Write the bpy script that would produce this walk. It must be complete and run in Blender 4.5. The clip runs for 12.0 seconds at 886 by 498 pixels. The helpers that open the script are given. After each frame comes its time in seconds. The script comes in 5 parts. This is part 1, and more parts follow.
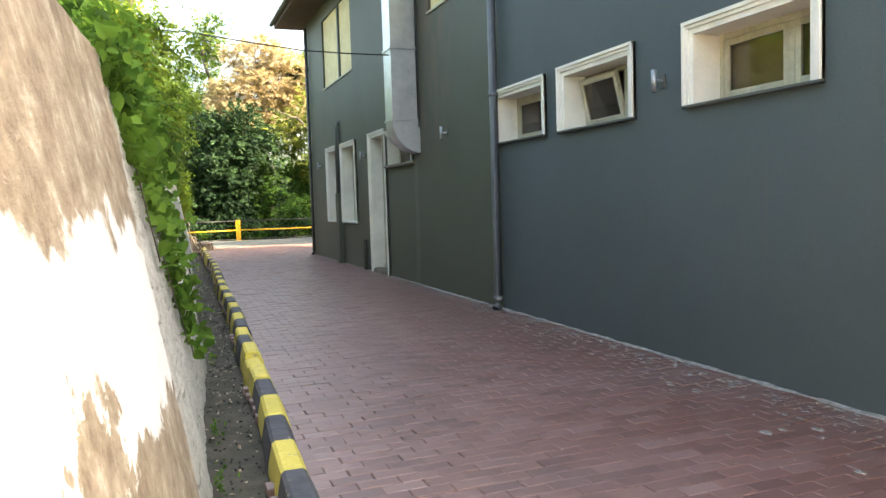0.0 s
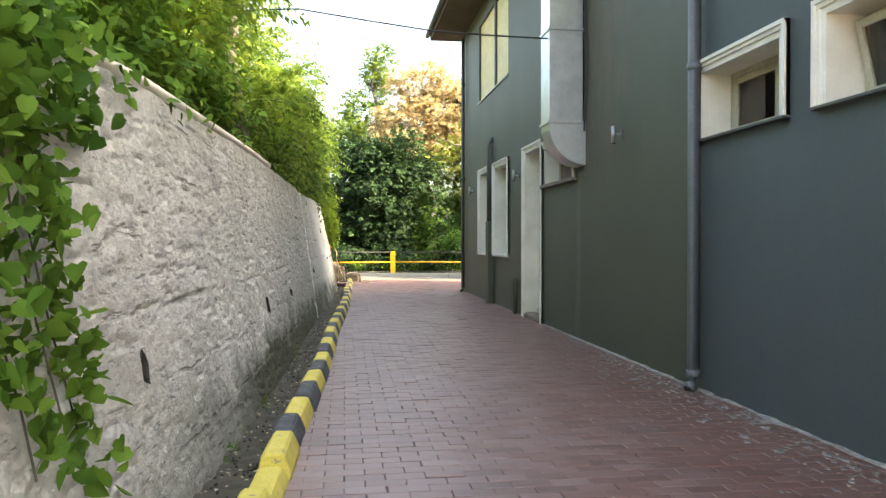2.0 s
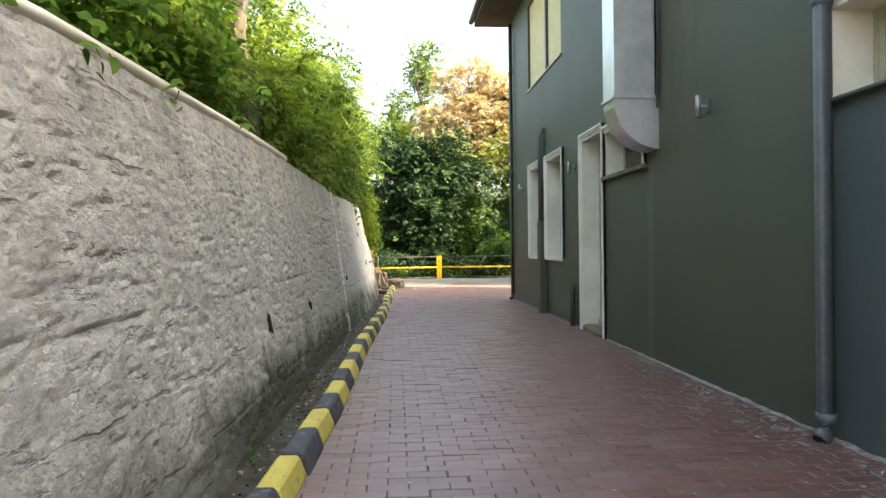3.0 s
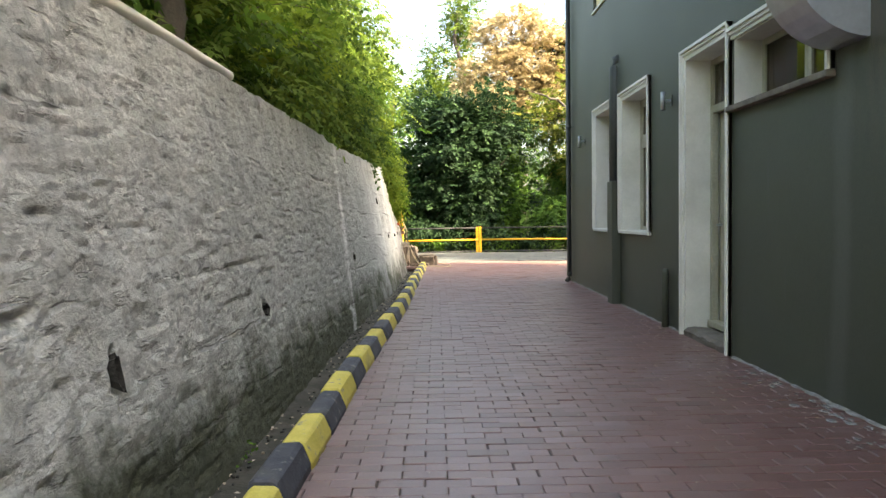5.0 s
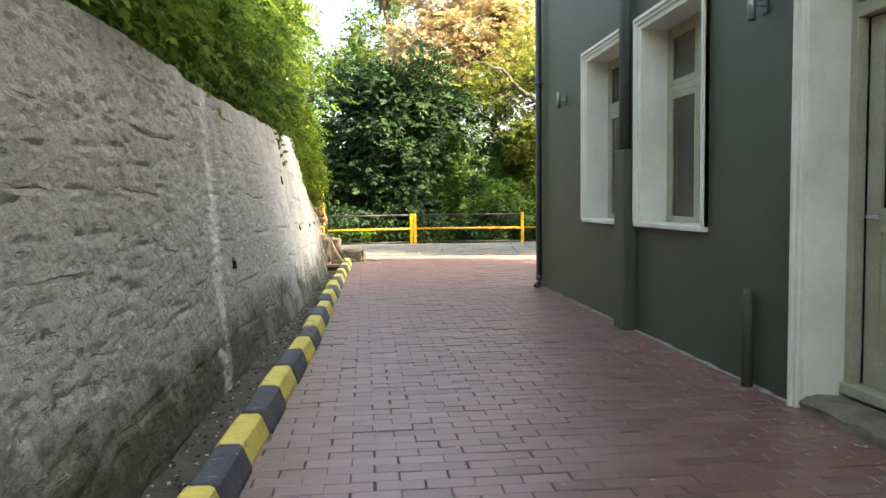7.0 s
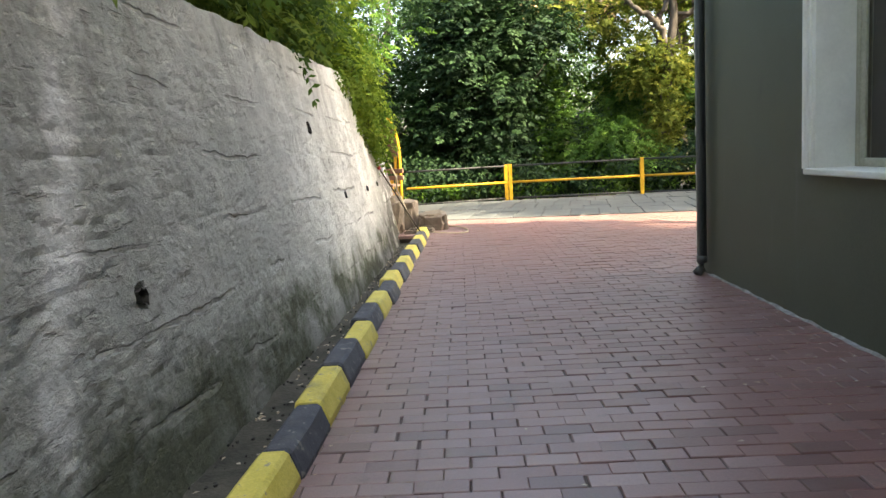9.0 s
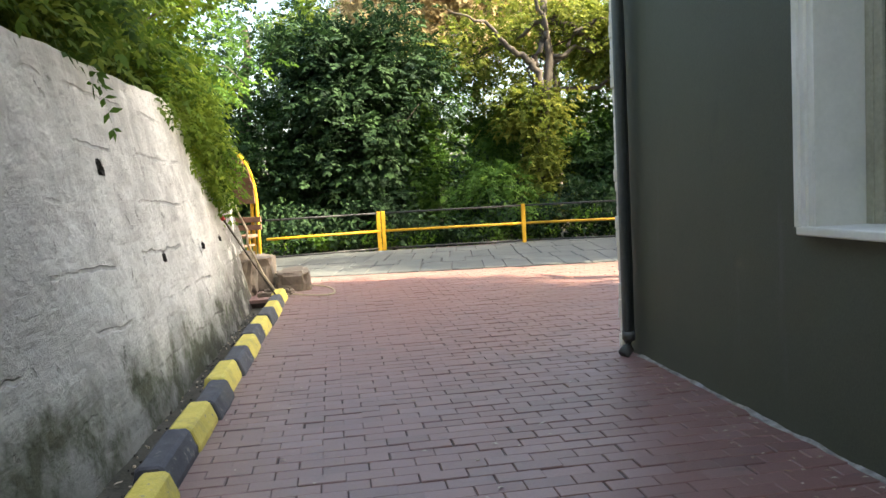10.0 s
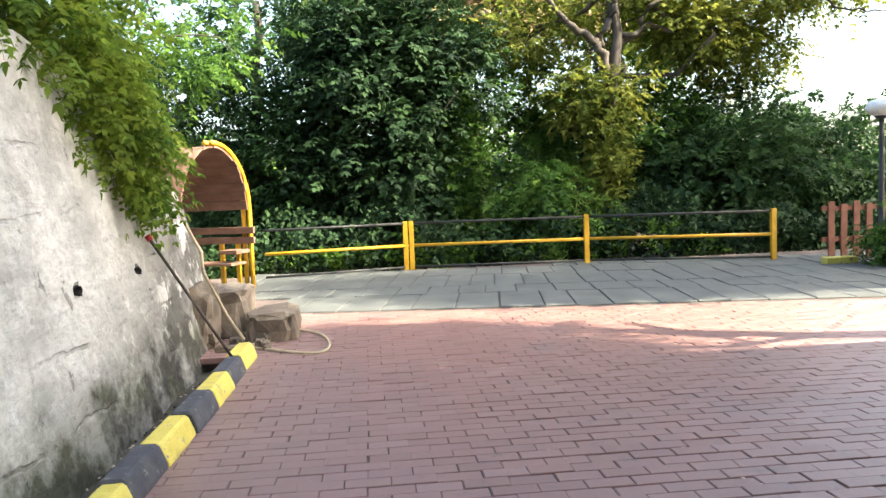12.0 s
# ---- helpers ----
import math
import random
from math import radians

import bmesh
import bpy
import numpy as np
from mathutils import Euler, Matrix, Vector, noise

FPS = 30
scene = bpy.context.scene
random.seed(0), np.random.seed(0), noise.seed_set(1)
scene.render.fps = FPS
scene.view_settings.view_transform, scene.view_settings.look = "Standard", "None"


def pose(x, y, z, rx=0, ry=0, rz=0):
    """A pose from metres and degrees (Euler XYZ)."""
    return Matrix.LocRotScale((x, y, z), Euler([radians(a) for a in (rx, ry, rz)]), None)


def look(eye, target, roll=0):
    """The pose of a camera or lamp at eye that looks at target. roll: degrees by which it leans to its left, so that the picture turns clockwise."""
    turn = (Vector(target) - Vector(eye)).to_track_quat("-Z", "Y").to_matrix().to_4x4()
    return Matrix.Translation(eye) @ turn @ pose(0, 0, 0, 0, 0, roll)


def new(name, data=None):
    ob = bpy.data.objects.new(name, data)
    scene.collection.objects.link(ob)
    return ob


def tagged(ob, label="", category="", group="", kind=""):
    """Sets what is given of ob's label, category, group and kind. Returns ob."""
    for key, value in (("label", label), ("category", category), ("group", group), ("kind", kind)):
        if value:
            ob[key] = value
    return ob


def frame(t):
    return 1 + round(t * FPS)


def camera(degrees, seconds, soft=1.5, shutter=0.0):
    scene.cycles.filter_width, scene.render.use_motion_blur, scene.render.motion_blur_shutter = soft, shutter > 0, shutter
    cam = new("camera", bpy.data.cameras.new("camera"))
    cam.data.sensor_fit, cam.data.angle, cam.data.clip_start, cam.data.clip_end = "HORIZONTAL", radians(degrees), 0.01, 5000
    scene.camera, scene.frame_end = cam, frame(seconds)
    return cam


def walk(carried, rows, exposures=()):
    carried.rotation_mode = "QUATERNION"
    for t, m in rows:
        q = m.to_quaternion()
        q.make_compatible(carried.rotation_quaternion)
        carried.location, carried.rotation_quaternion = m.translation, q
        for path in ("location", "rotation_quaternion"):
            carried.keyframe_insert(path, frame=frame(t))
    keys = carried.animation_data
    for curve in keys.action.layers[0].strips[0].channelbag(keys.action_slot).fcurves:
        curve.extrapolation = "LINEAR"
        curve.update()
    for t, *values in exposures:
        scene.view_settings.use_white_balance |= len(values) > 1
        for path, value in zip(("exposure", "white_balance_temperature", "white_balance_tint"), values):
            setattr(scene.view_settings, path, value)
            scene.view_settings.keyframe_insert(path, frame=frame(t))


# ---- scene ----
cam = camera(61.5, 12.0, soft=1.5)
PATH = [
    (0, (-0.218, 0.035, 1.5), (0.483, 1.904, 1.371), -1.8),
    (0.5, (0.202, 0.725, 1.439), (0.734, 2.648, 1.301), 0.5),
    (1, (0.514, 1.467, 1.386), (0.958, 3.414, 1.279), 0.6),
    (1.5, (0.706, 2.163, 1.331), (1.127, 4.118, 1.286), -0.8),
    (2, (0.91, 2.894, 1.34), (1.172, 4.876, 1.32), 0.0),
    (2.5, (0.997, 3.672, 1.313), (1.211, 5.661, 1.305), -0.6),
    (2.7, (1.072, 4.001, 1.316), (1.216, 5.995, 1.32), -0.6),
    (4.3, (1.514, 6.697, 1.318), (1.612, 8.69, 1.197), -0.8),
    (4.5, (1.509, 7.094, 1.292), (1.551, 9.092, 1.206), -0.9),
    (5, (1.441, 7.944, 1.296), (1.458, 9.942, 1.21), -0.8),
    (5.5, (1.402, 8.801, 1.317), (1.385, 10.8, 1.249), -1.9),
    (6, (1.344, 9.76, 1.298), (1.41, 11.756, 1.187), -2.1),
    (6.5, (1.376, 10.638, 1.294), (1.534, 12.629, 1.178), -1.6),
    (7, (1.448, 11.601, 1.293), (1.657, 13.586, 1.166), -0.7),
    (9, (1.726, 15.211, 1.311), (1.668, 17.193, 1.056), -3.2),
    (9.5, (1.721, 16.191, 1.336), (1.722, 18.187, 1.208), -2.1),
    (10, (1.837, 17.043, 1.338), (2.124, 19.016, 1.182), -3.1),
    (10.5, (1.919, 17.929, 1.359), (2.021, 19.912, 1.123), -3.8),
    (11, (1.982, 18.865, 1.342), (2.072, 20.849, 1.106), -1.8),
    (11.5, (2.128, 19.617, 1.355), (2.382, 21.592, 1.159), -1.2),
    (12, (2.228, 20.497, 1.383), (2.421, 22.482, 1.241), -2.2),
]
EXPOSURES = [(0.0, 3.15, 7800, 5), (0.5, 2.74, 7700, 4), (1.0, 3.3, 8100, 5), (1.5, 3.42, 8200, 6), (2.5, 3.07, 8200, 6), (5.0, 3.05, 8000, 6), (5.5, 3.12, 8000, 6), (7.0, 3.15, 8100, 6), (9.0, 2.88, 7700, 6), (10.5, 2.66, 7250, 6), (11.0, 2.56, 7100, 6), (12.0, 2.69, 6900, 6)]
walk(cam, [(t, look(eye, target, roll)) for t, eye, target, roll in PATH], EXPOSURES)

# ---- daylight ----
SUN_TO = Vector((1.10, -0.45, 1.0)).normalized()
elev, azim = math.asin(SUN_TO.z), math.atan2(SUN_TO.x, SUN_TO.y)
world = bpy.data.worlds.new("world")
scene.world = world
world.use_nodes = True
wn = world.node_tree.nodes
sky = wn.new("ShaderNodeTexSky")
sky.sky_type, sky.sun_disc, sky.sun_elevation, sky.sun_rotation = 'NISHITA', False, elev, azim
sky.air_density, sky.dust_density = 1.0, 5.0
wn["Background"].inputs["Strength"].default_value = 0.15
world.node_tree.links.new(sky.outputs["Color"], wn["Background"].inputs["Color"])
sun = new("sun", bpy.data.lights.new("sun", 'SUN'))
sun.data.energy, sun.data.angle, sun.data.color = 4.2, radians(0.53), (1.0, 0.89, 0.74)
sun.matrix_world = look((30, -20, 30), Vector((30, -20, 30)) - SUN_TO)


# ---- materials ----
def material(name, rough=0.7, metal=0.0):
    m = bpy.data.materials.new(name)
    m.use_nodes = True
    b = m.node_tree.nodes["Principled BSDF"]
    b.inputs["Roughness"].default_value, b.inputs["Metallic"].default_value = rough, metal
    return m, m.node_tree.nodes, m.node_tree.links, b


def ramp_of(nodes, links, fac, stops):
    r = nodes.new("ShaderNodeValToRGB")
    while len(r.color_ramp.elements) < len(stops):
        r.color_ramp.elements.new(0.5)
    for e, (p, c) in zip(r.color_ramp.elements, stops):
        e.position, e.color = p, (*c, 1)
    links.new(fac, r.inputs["Fac"])
    return r.outputs["Color"]


def noise_of(nodes, links, scale, detail=4, rough=0.55, stretch=None, turn=0.0):
    n = nodes.new("ShaderNodeTexNoise")
    n.inputs["Scale"].default_value, n.inputs["Detail"].default_value, n.inputs["Roughness"].default_value = scale, detail, rough
    co = nodes.new("ShaderNodeNewGeometry")
    if stretch:
        mp = nodes.new("ShaderNodeMapping")
        mp.vector_type = 'TEXTURE'
        mp.inputs["Scale"].default_value = [1 / v for v in stretch]
        mp.inputs["Rotation"].default_value = (turn, 0, 0)
        links.new(co.outputs["Position"], mp.inputs["Vector"])
        links.new(mp.outputs["Vector"], n.inputs["Vector"])
    else:
        links.new(co.outputs["Position"], n.inputs["Vector"])
    return n.outputs["Fac"]


def mix_of(nodes, links, fac, a, b, mode='MIX'):
    m = nodes.new("ShaderNodeMix")
    m.data_type, m.blend_type = 'RGBA', mode
    for s, v in ((m.inputs["Factor"], fac), (m.inputs["A"], a), (m.inputs["B"], b)):
        if isinstance(v, bpy.types.NodeSocket):
            links.new(v, s)
        elif isinstance(v, (int, float)):
            s.default_value = v
        else:
            s.default_value = (*v, 1)
    return m.outputs["Result"]


def bump_of(nodes, links, height, strength, dist, b):
    n = nodes.new("ShaderNodeBump")
    n.inputs["Strength"].default_value, n.inputs["Distance"].default_value = strength, dist
    links.new(height, n.inputs["Height"])
    links.new(n.outputs["Normal"], b.inputs["Normal"])


def plain(name, low, high, scale=6.0, rough=0.7, metal=0.0, bump=0.15, fine=60.0, stretch=None, fleck=0.8):
    """A painted or raw surface: two-scale mottling between two colours, with fine relief."""
    m, n, l, b = material(name, rough, metal)
    big = noise_of(n, l, scale, 5, 0.6, stretch)
    small = noise_of(n, l, fine, 3)
    c = ramp_of(n, l, big, [(0.3, low), (0.7, high)])
    c2 = ramp_of(n, l, small, [(0.3, (0.82, 0.82, 0.82)), (0.7, (1.08, 1.08, 1.08))])
    l.new(mix_of(n, l, fleck, c, c2, 'MULTIPLY'), b.inputs["Base Color"])
    if bump:
        bump_of(n, l, small, bump, 0.01, b)
    return m


def stain(n, l, colour, lo, hi, scale, tint, stretch=None, detail=5):
    """Lays a tint over a colour where a noise is high."""
    f = noise_of(n, l, scale, detail, 0.62, stretch)
    k = ramp_of(n, l, f, [(lo, (0, 0, 0)), (hi, (1, 1, 1))])
    return mix_of(n, l, k, colour, tint)


def y_mask(n, l, y0, y1, soft, slant=0.0):
    """White inside a stretch of the plan from y0 to y1, with a ragged edge."""
    co = n.new("ShaderNodeNewGeometry")
    sep = n.new("ShaderNodeSeparateXYZ")
    l.new(co.outputs["Position"], sep.inputs["Vector"])
    add = n.new("ShaderNodeMath")
    add.operation = 'MULTIPLY_ADD'
    l.new(noise_of(n, l, 1.6, 5, 0.6), add.inputs[0])
    add.inputs[1].default_value = soft
    lean = n.new("ShaderNodeMath")
    lean.operation = 'MULTIPLY_ADD'
    l.new(sep.outputs["Z"], lean.inputs[0])
    lean.inputs[1].default_value = slant
    l.new(sep.outputs["Y"], lean.inputs[2])
    l.new(lean.outputs["Value"], add.inputs[2])
    r = n.new("ShaderNodeMapRange")
    l.new(add.outputs["Value"], r.inputs["Value"])
    r.inputs["From Min"].default_value, r.inputs["From Max"].default_value = y0 + soft * 0.5, y1 + soft * 0.5
    return r.outputs["Result"]


def worn(name, low, high, bare):
    """Paint on stone, chipped through to the stone in places and scuffed."""
    m, n, l, b = material(name, 0.72)
    c = ramp_of(n, l, noise_of(n, l, 8, 5, 0.6), [(0.3, low), (0.7, high)])
    c = stain(n, l, c, 0.62, 0.66, 16, bare, None, 6)
    c = stain(n, l, c, 0.55, 0.80, 3.0, tuple(v * 0.6 for v in bare))
    g = noise_of(n, l, 85, 4)
    c = mix_of(n, l, 0.7, c, ramp_of(n, l, g, [(0.3, (0.8, 0.8, 0.8)), (0.7, (1.1, 1.1, 1.1))]), 'MULTIPLY')
    l.new(c, b.inputs["Base Color"])
    bump_of(n, l, g, 0.4, 0.008, b)
    return m


def make_facade_paint():
    m, n, l, b = material("facade_paint", 0.62)
    olive = ramp_of(n, l, noise_of(n, l, 0.7, 5, 0.6), [(0.3, (0.050, 0.056, 0.039)), (0.7, (0.064, 0.071, 0.050))])
    slate = ramp_of(n, l, noise_of(n, l, 0.6, 5, 0.6), [(0.3, (0.048, 0.064, 0.070)), (0.7, (0.059, 0.078, 0.086))])
    c = mix_of(n, l, y_mask(n, l, 9.21, 9.22, 0.0), slate, olive)
    c = stain(n, l, c, 0.62, 0.80, 2.2, (0.075, 0.078, 0.070), (1, 3.0, 0.25))
    run = mix_of(n, l, 1.0, mix_of(n, l, y_mask(n, l, 12.72, 12.80, 0.16, 0.03), (0, 0, 0), (0.55, 0.55, 0.55)), mix_of(n, l, y_mask(n, l, 12.98, 12.90, 0.16, 0.03), (0, 0, 0), (1, 1, 1)), 'MULTIPLY')
    c = mix_of(n, l, run, c, (0.105, 0.105, 0.092))
    c = stain(n, l, c, 0.66, 0.82, 1.4, (0.034, 0.038, 0.034), (1, 1.6, 0.5))
    ht = n.new("ShaderNodeSeparateXYZ")
    l.new(n.new("ShaderNodeNewGeometry").outputs["Position"], ht.inputs["Vector"])
    rust = mix_of(n, l, 1.0, mix_of(n, l, y_mask(n, l, 11.2, 11.9, 0.9, 0.12), (0, 0, 0), (0.8, 0.8, 0.8)), mix_of(n, l, y_mask(n, l, 12.75, 12.5, 0.3), (0, 0, 0), (1, 1, 1)), 'MULTIPLY')
    rust = mix_of(n, l, 1.0, rust, mix_of(n, l, ranged(n, l, ht.outputs["Z"], 1.5, 3.0), (0, 0, 0), (1, 1, 1)), 'MULTIPLY')
    rust = mix_of(n, l, 1.0, rust, ramp_of(n, l, noise_of(n, l, 3.5, 6, 0.65, (1, 1.6, 0.5)), [(0.40, (0, 0, 0)), (0.60, (1, 1, 1))]), 'MULTIPLY')
    c = mix_of(n, l, rust, c, (0.105, 0.076, 0.055))
    grain = noise_of(n, l, 95, 3)
    c = mix_of(n, l, 0.6, c, ramp_of(n, l, grain, [(0.3, (0.8, 0.8, 0.8)), (0.7, (1.12, 1.12, 1.12))]), 'MULTIPLY')
    l.new(c, b.inputs["Base Color"])
    bump_of(n, l, grain, 0.25, 0.006, b)
    return m


def make_concrete():
    m, n, l, b = material("cast_concrete", 0.9)
    c = ramp_of(n, l, noise_of(n, l, 1.1, 6, 0.62), [(0.30, (0.44, 0.45, 0.42)), (0.50, (0.565, 0.57, 0.54)), (0.68, (0.67, 0.675, 0.645))])
    c = stain(n, l, c, 0.60, 0.76, 2.6, (0.36, 0.35, 0.325), (1, 1.0, 0.35))
    film = mix_of(n, l, 1.0, mix_of(n, l, y_mask(n, l, 11.0, 15.0, 2.0), (0, 0, 0), (0.62, 0.62, 0.62)), mix_of(n, l, y_mask(n, l, 22.5, 20.0, 2.0), (0, 0, 0), (1, 1, 1)), 'MULTIPLY')
    c = mix_of(n, l, film, c, (0.27, 0.285, 0.26))
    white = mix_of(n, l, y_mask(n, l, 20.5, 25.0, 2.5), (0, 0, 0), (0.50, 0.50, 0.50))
    # paler near the start too: brightness in the colour, for light missing there
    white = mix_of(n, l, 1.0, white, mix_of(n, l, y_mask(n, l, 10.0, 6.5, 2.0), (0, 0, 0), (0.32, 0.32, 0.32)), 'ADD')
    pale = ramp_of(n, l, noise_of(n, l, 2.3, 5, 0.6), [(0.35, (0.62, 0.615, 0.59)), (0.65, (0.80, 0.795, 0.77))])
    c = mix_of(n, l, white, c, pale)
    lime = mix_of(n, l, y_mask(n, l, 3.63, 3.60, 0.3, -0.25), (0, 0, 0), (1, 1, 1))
    gz = n.new("ShaderNodeSeparateXYZ")
    gp = n.new("ShaderNodeNewGeometry")
    l.new(gp.outputs["Position"], gz.inputs["Vector"])
    lvl = n.new("ShaderNodeMath")
    lvl.operation = 'MULTIPLY_ADD'
    l.new(noise_of(n, l, 2.4, 6, 0.65), lvl.inputs[0])
    lvl.inputs[1].default_value = 0.75
    l.new(gz.outputs["Z"], lvl.inputs[2])
    lvs = n.new("ShaderNodeMapRange")
    l.new(lvl.outputs["Value"], lvs.inputs["Value"])
    lvs.inputs["From Min"].default_value, lvs.inputs["From Max"].default_value = 0.0, 3.0
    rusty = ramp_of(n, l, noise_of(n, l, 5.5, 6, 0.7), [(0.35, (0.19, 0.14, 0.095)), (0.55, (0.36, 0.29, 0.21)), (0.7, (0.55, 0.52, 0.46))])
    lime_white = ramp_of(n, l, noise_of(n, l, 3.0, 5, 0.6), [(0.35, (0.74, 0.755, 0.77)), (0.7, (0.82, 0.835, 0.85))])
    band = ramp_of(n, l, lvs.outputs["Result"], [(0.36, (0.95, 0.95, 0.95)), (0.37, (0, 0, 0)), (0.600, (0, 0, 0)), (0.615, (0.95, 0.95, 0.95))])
    off = n.new("ShaderNodeVectorMath")
    off.operation = 'MULTIPLY_ADD'
    l.new(gp.outputs["Position"], off.inputs[0])
    off.inputs[1].default_value, off.inputs[2].default_value = (0.0, 2.4, 3.6), (0.0, -2.05 * 2.4, -0.86 * 3.6)
    far = n.new("ShaderNodeVectorMath")
    far.operation = 'LENGTH'
    l.new(off.outputs["Vector"], far.inputs[0])
    blot = n.new("ShaderNodeMath")
    blot.operation = 'MULTIPLY_ADD'
    l.new(noise_of(n, l, 5.0, 6, 0.7), blot.inputs[0])
    blot.inputs[1].default_value = 2.2
    l.new(far.outputs["Value"], blot.inputs[2])
    spot = n.new("ShaderNodeMapRange")
    l.new(blot.outputs["Value"], spot.inputs["Value"])
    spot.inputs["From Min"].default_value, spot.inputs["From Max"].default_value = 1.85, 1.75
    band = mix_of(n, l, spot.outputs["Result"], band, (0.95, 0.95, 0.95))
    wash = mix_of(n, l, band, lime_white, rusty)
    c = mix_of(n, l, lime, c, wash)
    co = n.new("ShaderNodeNewGeometry")
    sep = n.new("ShaderNodeSeparateXYZ")
    l.new(co.outputs["Position"], sep.inputs["Vector"])
    mul = n.new("ShaderNodeMath")
    mul.operation = 'MULTIPLY_ADD'
    l.new(noise_of(n, l, 2.2, 5, 0.65), mul.inputs[0])
    mul.inputs[1].default_value = -1.1
    l.new(sep.outputs["Z"], mul.inputs[2])
    damp = n.new("ShaderNodeMapRange")
    l.new(mul.outputs["Value"], damp.inputs["Value"])
    damp.inputs["From Min"].default_value, damp.inputs["From Max"].default_value = -0.05, -0.38
    wet = mix_of(n, l, 1.0, damp.outputs["Result"], mix_of(n, l, y_mask(n, l, 6.0, 10.0, 1.5), (0.25, 0.25, 0.25), (1, 1, 1)), 'MULTIPLY')
    c = mix_of(n, l, wet, c, (0.082, 0.090, 0.056))
    mould = mix_of(n, l, y_mask(n, l, 23.5, 26.0, 1.5, -1.6), (0, 0, 0), (1, 1, 1))
    spots = ramp_of(n, l, noise_of(n, l, 3.2, 6, 0.7), [(0.40, (0, 0, 0)), (0.47, (1, 1, 1))])
    c = mix_of(n, l, mix_of(n, l, 1.0, mould, spots, 'MULTIPLY'), c, (0.05, 0.048, 0.042))
    drip = mix_of(n, l, 1.0, mix_of(n, l, y_mask(n, l, 17.20, 17.34, 0.4, -0.55), (0, 0, 0), (1, 1, 1)), mix_of(n, l, y_mask(n, l, 17.60, 17.46, 0.4, -0.55), (0, 0, 0), (1, 1, 1)), 'MULTIPLY')
    high = ranged(n, l, sep.outputs["Z"], 0.9, 2.35)
    runs = ramp_of(n, l, noise_of(n, l, 1.7, 6, 0.68, (1, 2.2, 0.25)), [(0.52, (0, 0, 0)), (0.64, (0.62, 0.62, 0.62))])
    runs = mix_of(n, l, 1.0, mix_of(n, l, high, (0, 0, 0), (1, 1, 1)), runs, 'MULTIPLY')
    runs = mix_of(n, l, 1.0, runs, mix_of(n, l, y_mask(n, l, 6.0, 9.0, 1.5), (0, 0, 0), (1, 1, 1)), 'MULTIPLY')
    c = mix_of(n, l, runs, c, (0.19, 0.185, 0.165))
    smooth = y_mask(n, l, 17.5, 21.5, 2.0)
    streak = ramp_of(n, l, noise_of(n, l, 3.0, 5, 0.6, (1, 2.6, 0.22)), [(0.38, (0.74, 0.74, 0.73)), (0.60, (1.05, 1.05, 1.05))])
    c = mix_of(n, l, 0.5, c, streak, 'MULTIPLY')
    wave = n.new("ShaderNodeTexWave")
    wave.wave_type, wave.bands_direction, wave.wave_profile = 'BANDS', 'Z', 'SIN'
    wave.inputs["Scale"].default_value, wave.inputs["Distortion"].default_value = 0.80, 1.5
    wave.inputs["Detail"].default_value, wave.inputs["Detail Scale"].default_value, wave.inputs["Detail Roughness"].default_value = 4.0, 1.6, 0.65
    l.new(n.new("ShaderNodeNewGeometry").outputs["Position"], wave.inputs["Vector"])
    cracks = ramp_of(n, l, wave.outputs["Fac"], [(0.984, (0, 0, 0)), (0.996, (1, 1, 1))])
    patchy = ramp_of(n, l, noise_of(n, l, 1.3, 4, 0.6), [(0.50, (0, 0, 0)), (0.60, (1, 1, 1))])
    cracks = mix_of(n, l, 1.0, cracks, patchy, 'MULTIPLY')
    cracks = mix_of(n, l, lime, cracks, (0, 0, 0))
    c = mix_of(n, l, mix_of(n, l, 0.5, (0, 0, 0), cracks), c, (0.12, 0.115, 0.10))
    grain = noise_of(n, l, 21, 7, 0.70, (1, 0.85, 1.15))
    c = mix_of(n, l, mix_of(n, l, smooth, (0.75, 0.75, 0.75), (0.52, 0.52, 0.52)), c, ramp_of(n, l, grain, [(0.34, (0.58, 0.58, 0.58)), (0.50, (0.98, 0.98, 0.98)), (0.7, (1.12, 1.12, 1.12))]), 'MULTIPLY')
    soft = ramp_of(n, l, grain, [(0.34, (0.78, 0.78, 0.78)), (0.52, (1.0, 1.0, 1.0))])
    thin = mix_of(n, l, 1.0, white, ramp_of(n, l, noise_of(n, l, 1.7, 6, 0.65), [(0.36, (0.35, 0.35, 0.35)), (0.56, (1, 1, 1))]), 'MULTIPLY')
    keep = mix_of(n, l, mix_of(n, l, 1.0, mould, spots, 'MULTIPLY'), thin, (0.1, 0.1, 0.1))
    keep = mix_of(n, l, wet, keep, (0, 0, 0))
    keep = mix_of(n, l, cracks, keep, (0, 0, 0))
    c = mix_of(n, l, keep, c, mix_of(n, l, 1.0, pale, soft, 'MULTIPLY'))
    grey = ramp_of(n, l, noise_of(n, l, 1.5, 7, 0.68), [(0.47, (0, 0, 0)), (0.60, (0.75, 0.75, 0.75))])
    grey = mix_of(n, l, 0.6, grey, runs, 'ADD')
    c = mix_of(n, l, mix_of(n, l, 1.0, grey, mix_of(n, l, smooth, (0, 0, 0), (1, 1, 1)), 'MULTIPLY'), c, (0.37, 0.37, 0.355))
    drip = mix_of(n, l, 1.0, drip, ramp_of(n, l, noise_of(n, l, 3.5, 5, 0.65), [(0.38, (0.12, 0.12, 0.12)), (0.58, (0.95, 0.95, 0.95))]), 'MULTIPLY')
    c = mix_of(n, l, drip, c, (0.64, 0.645, 0.63))
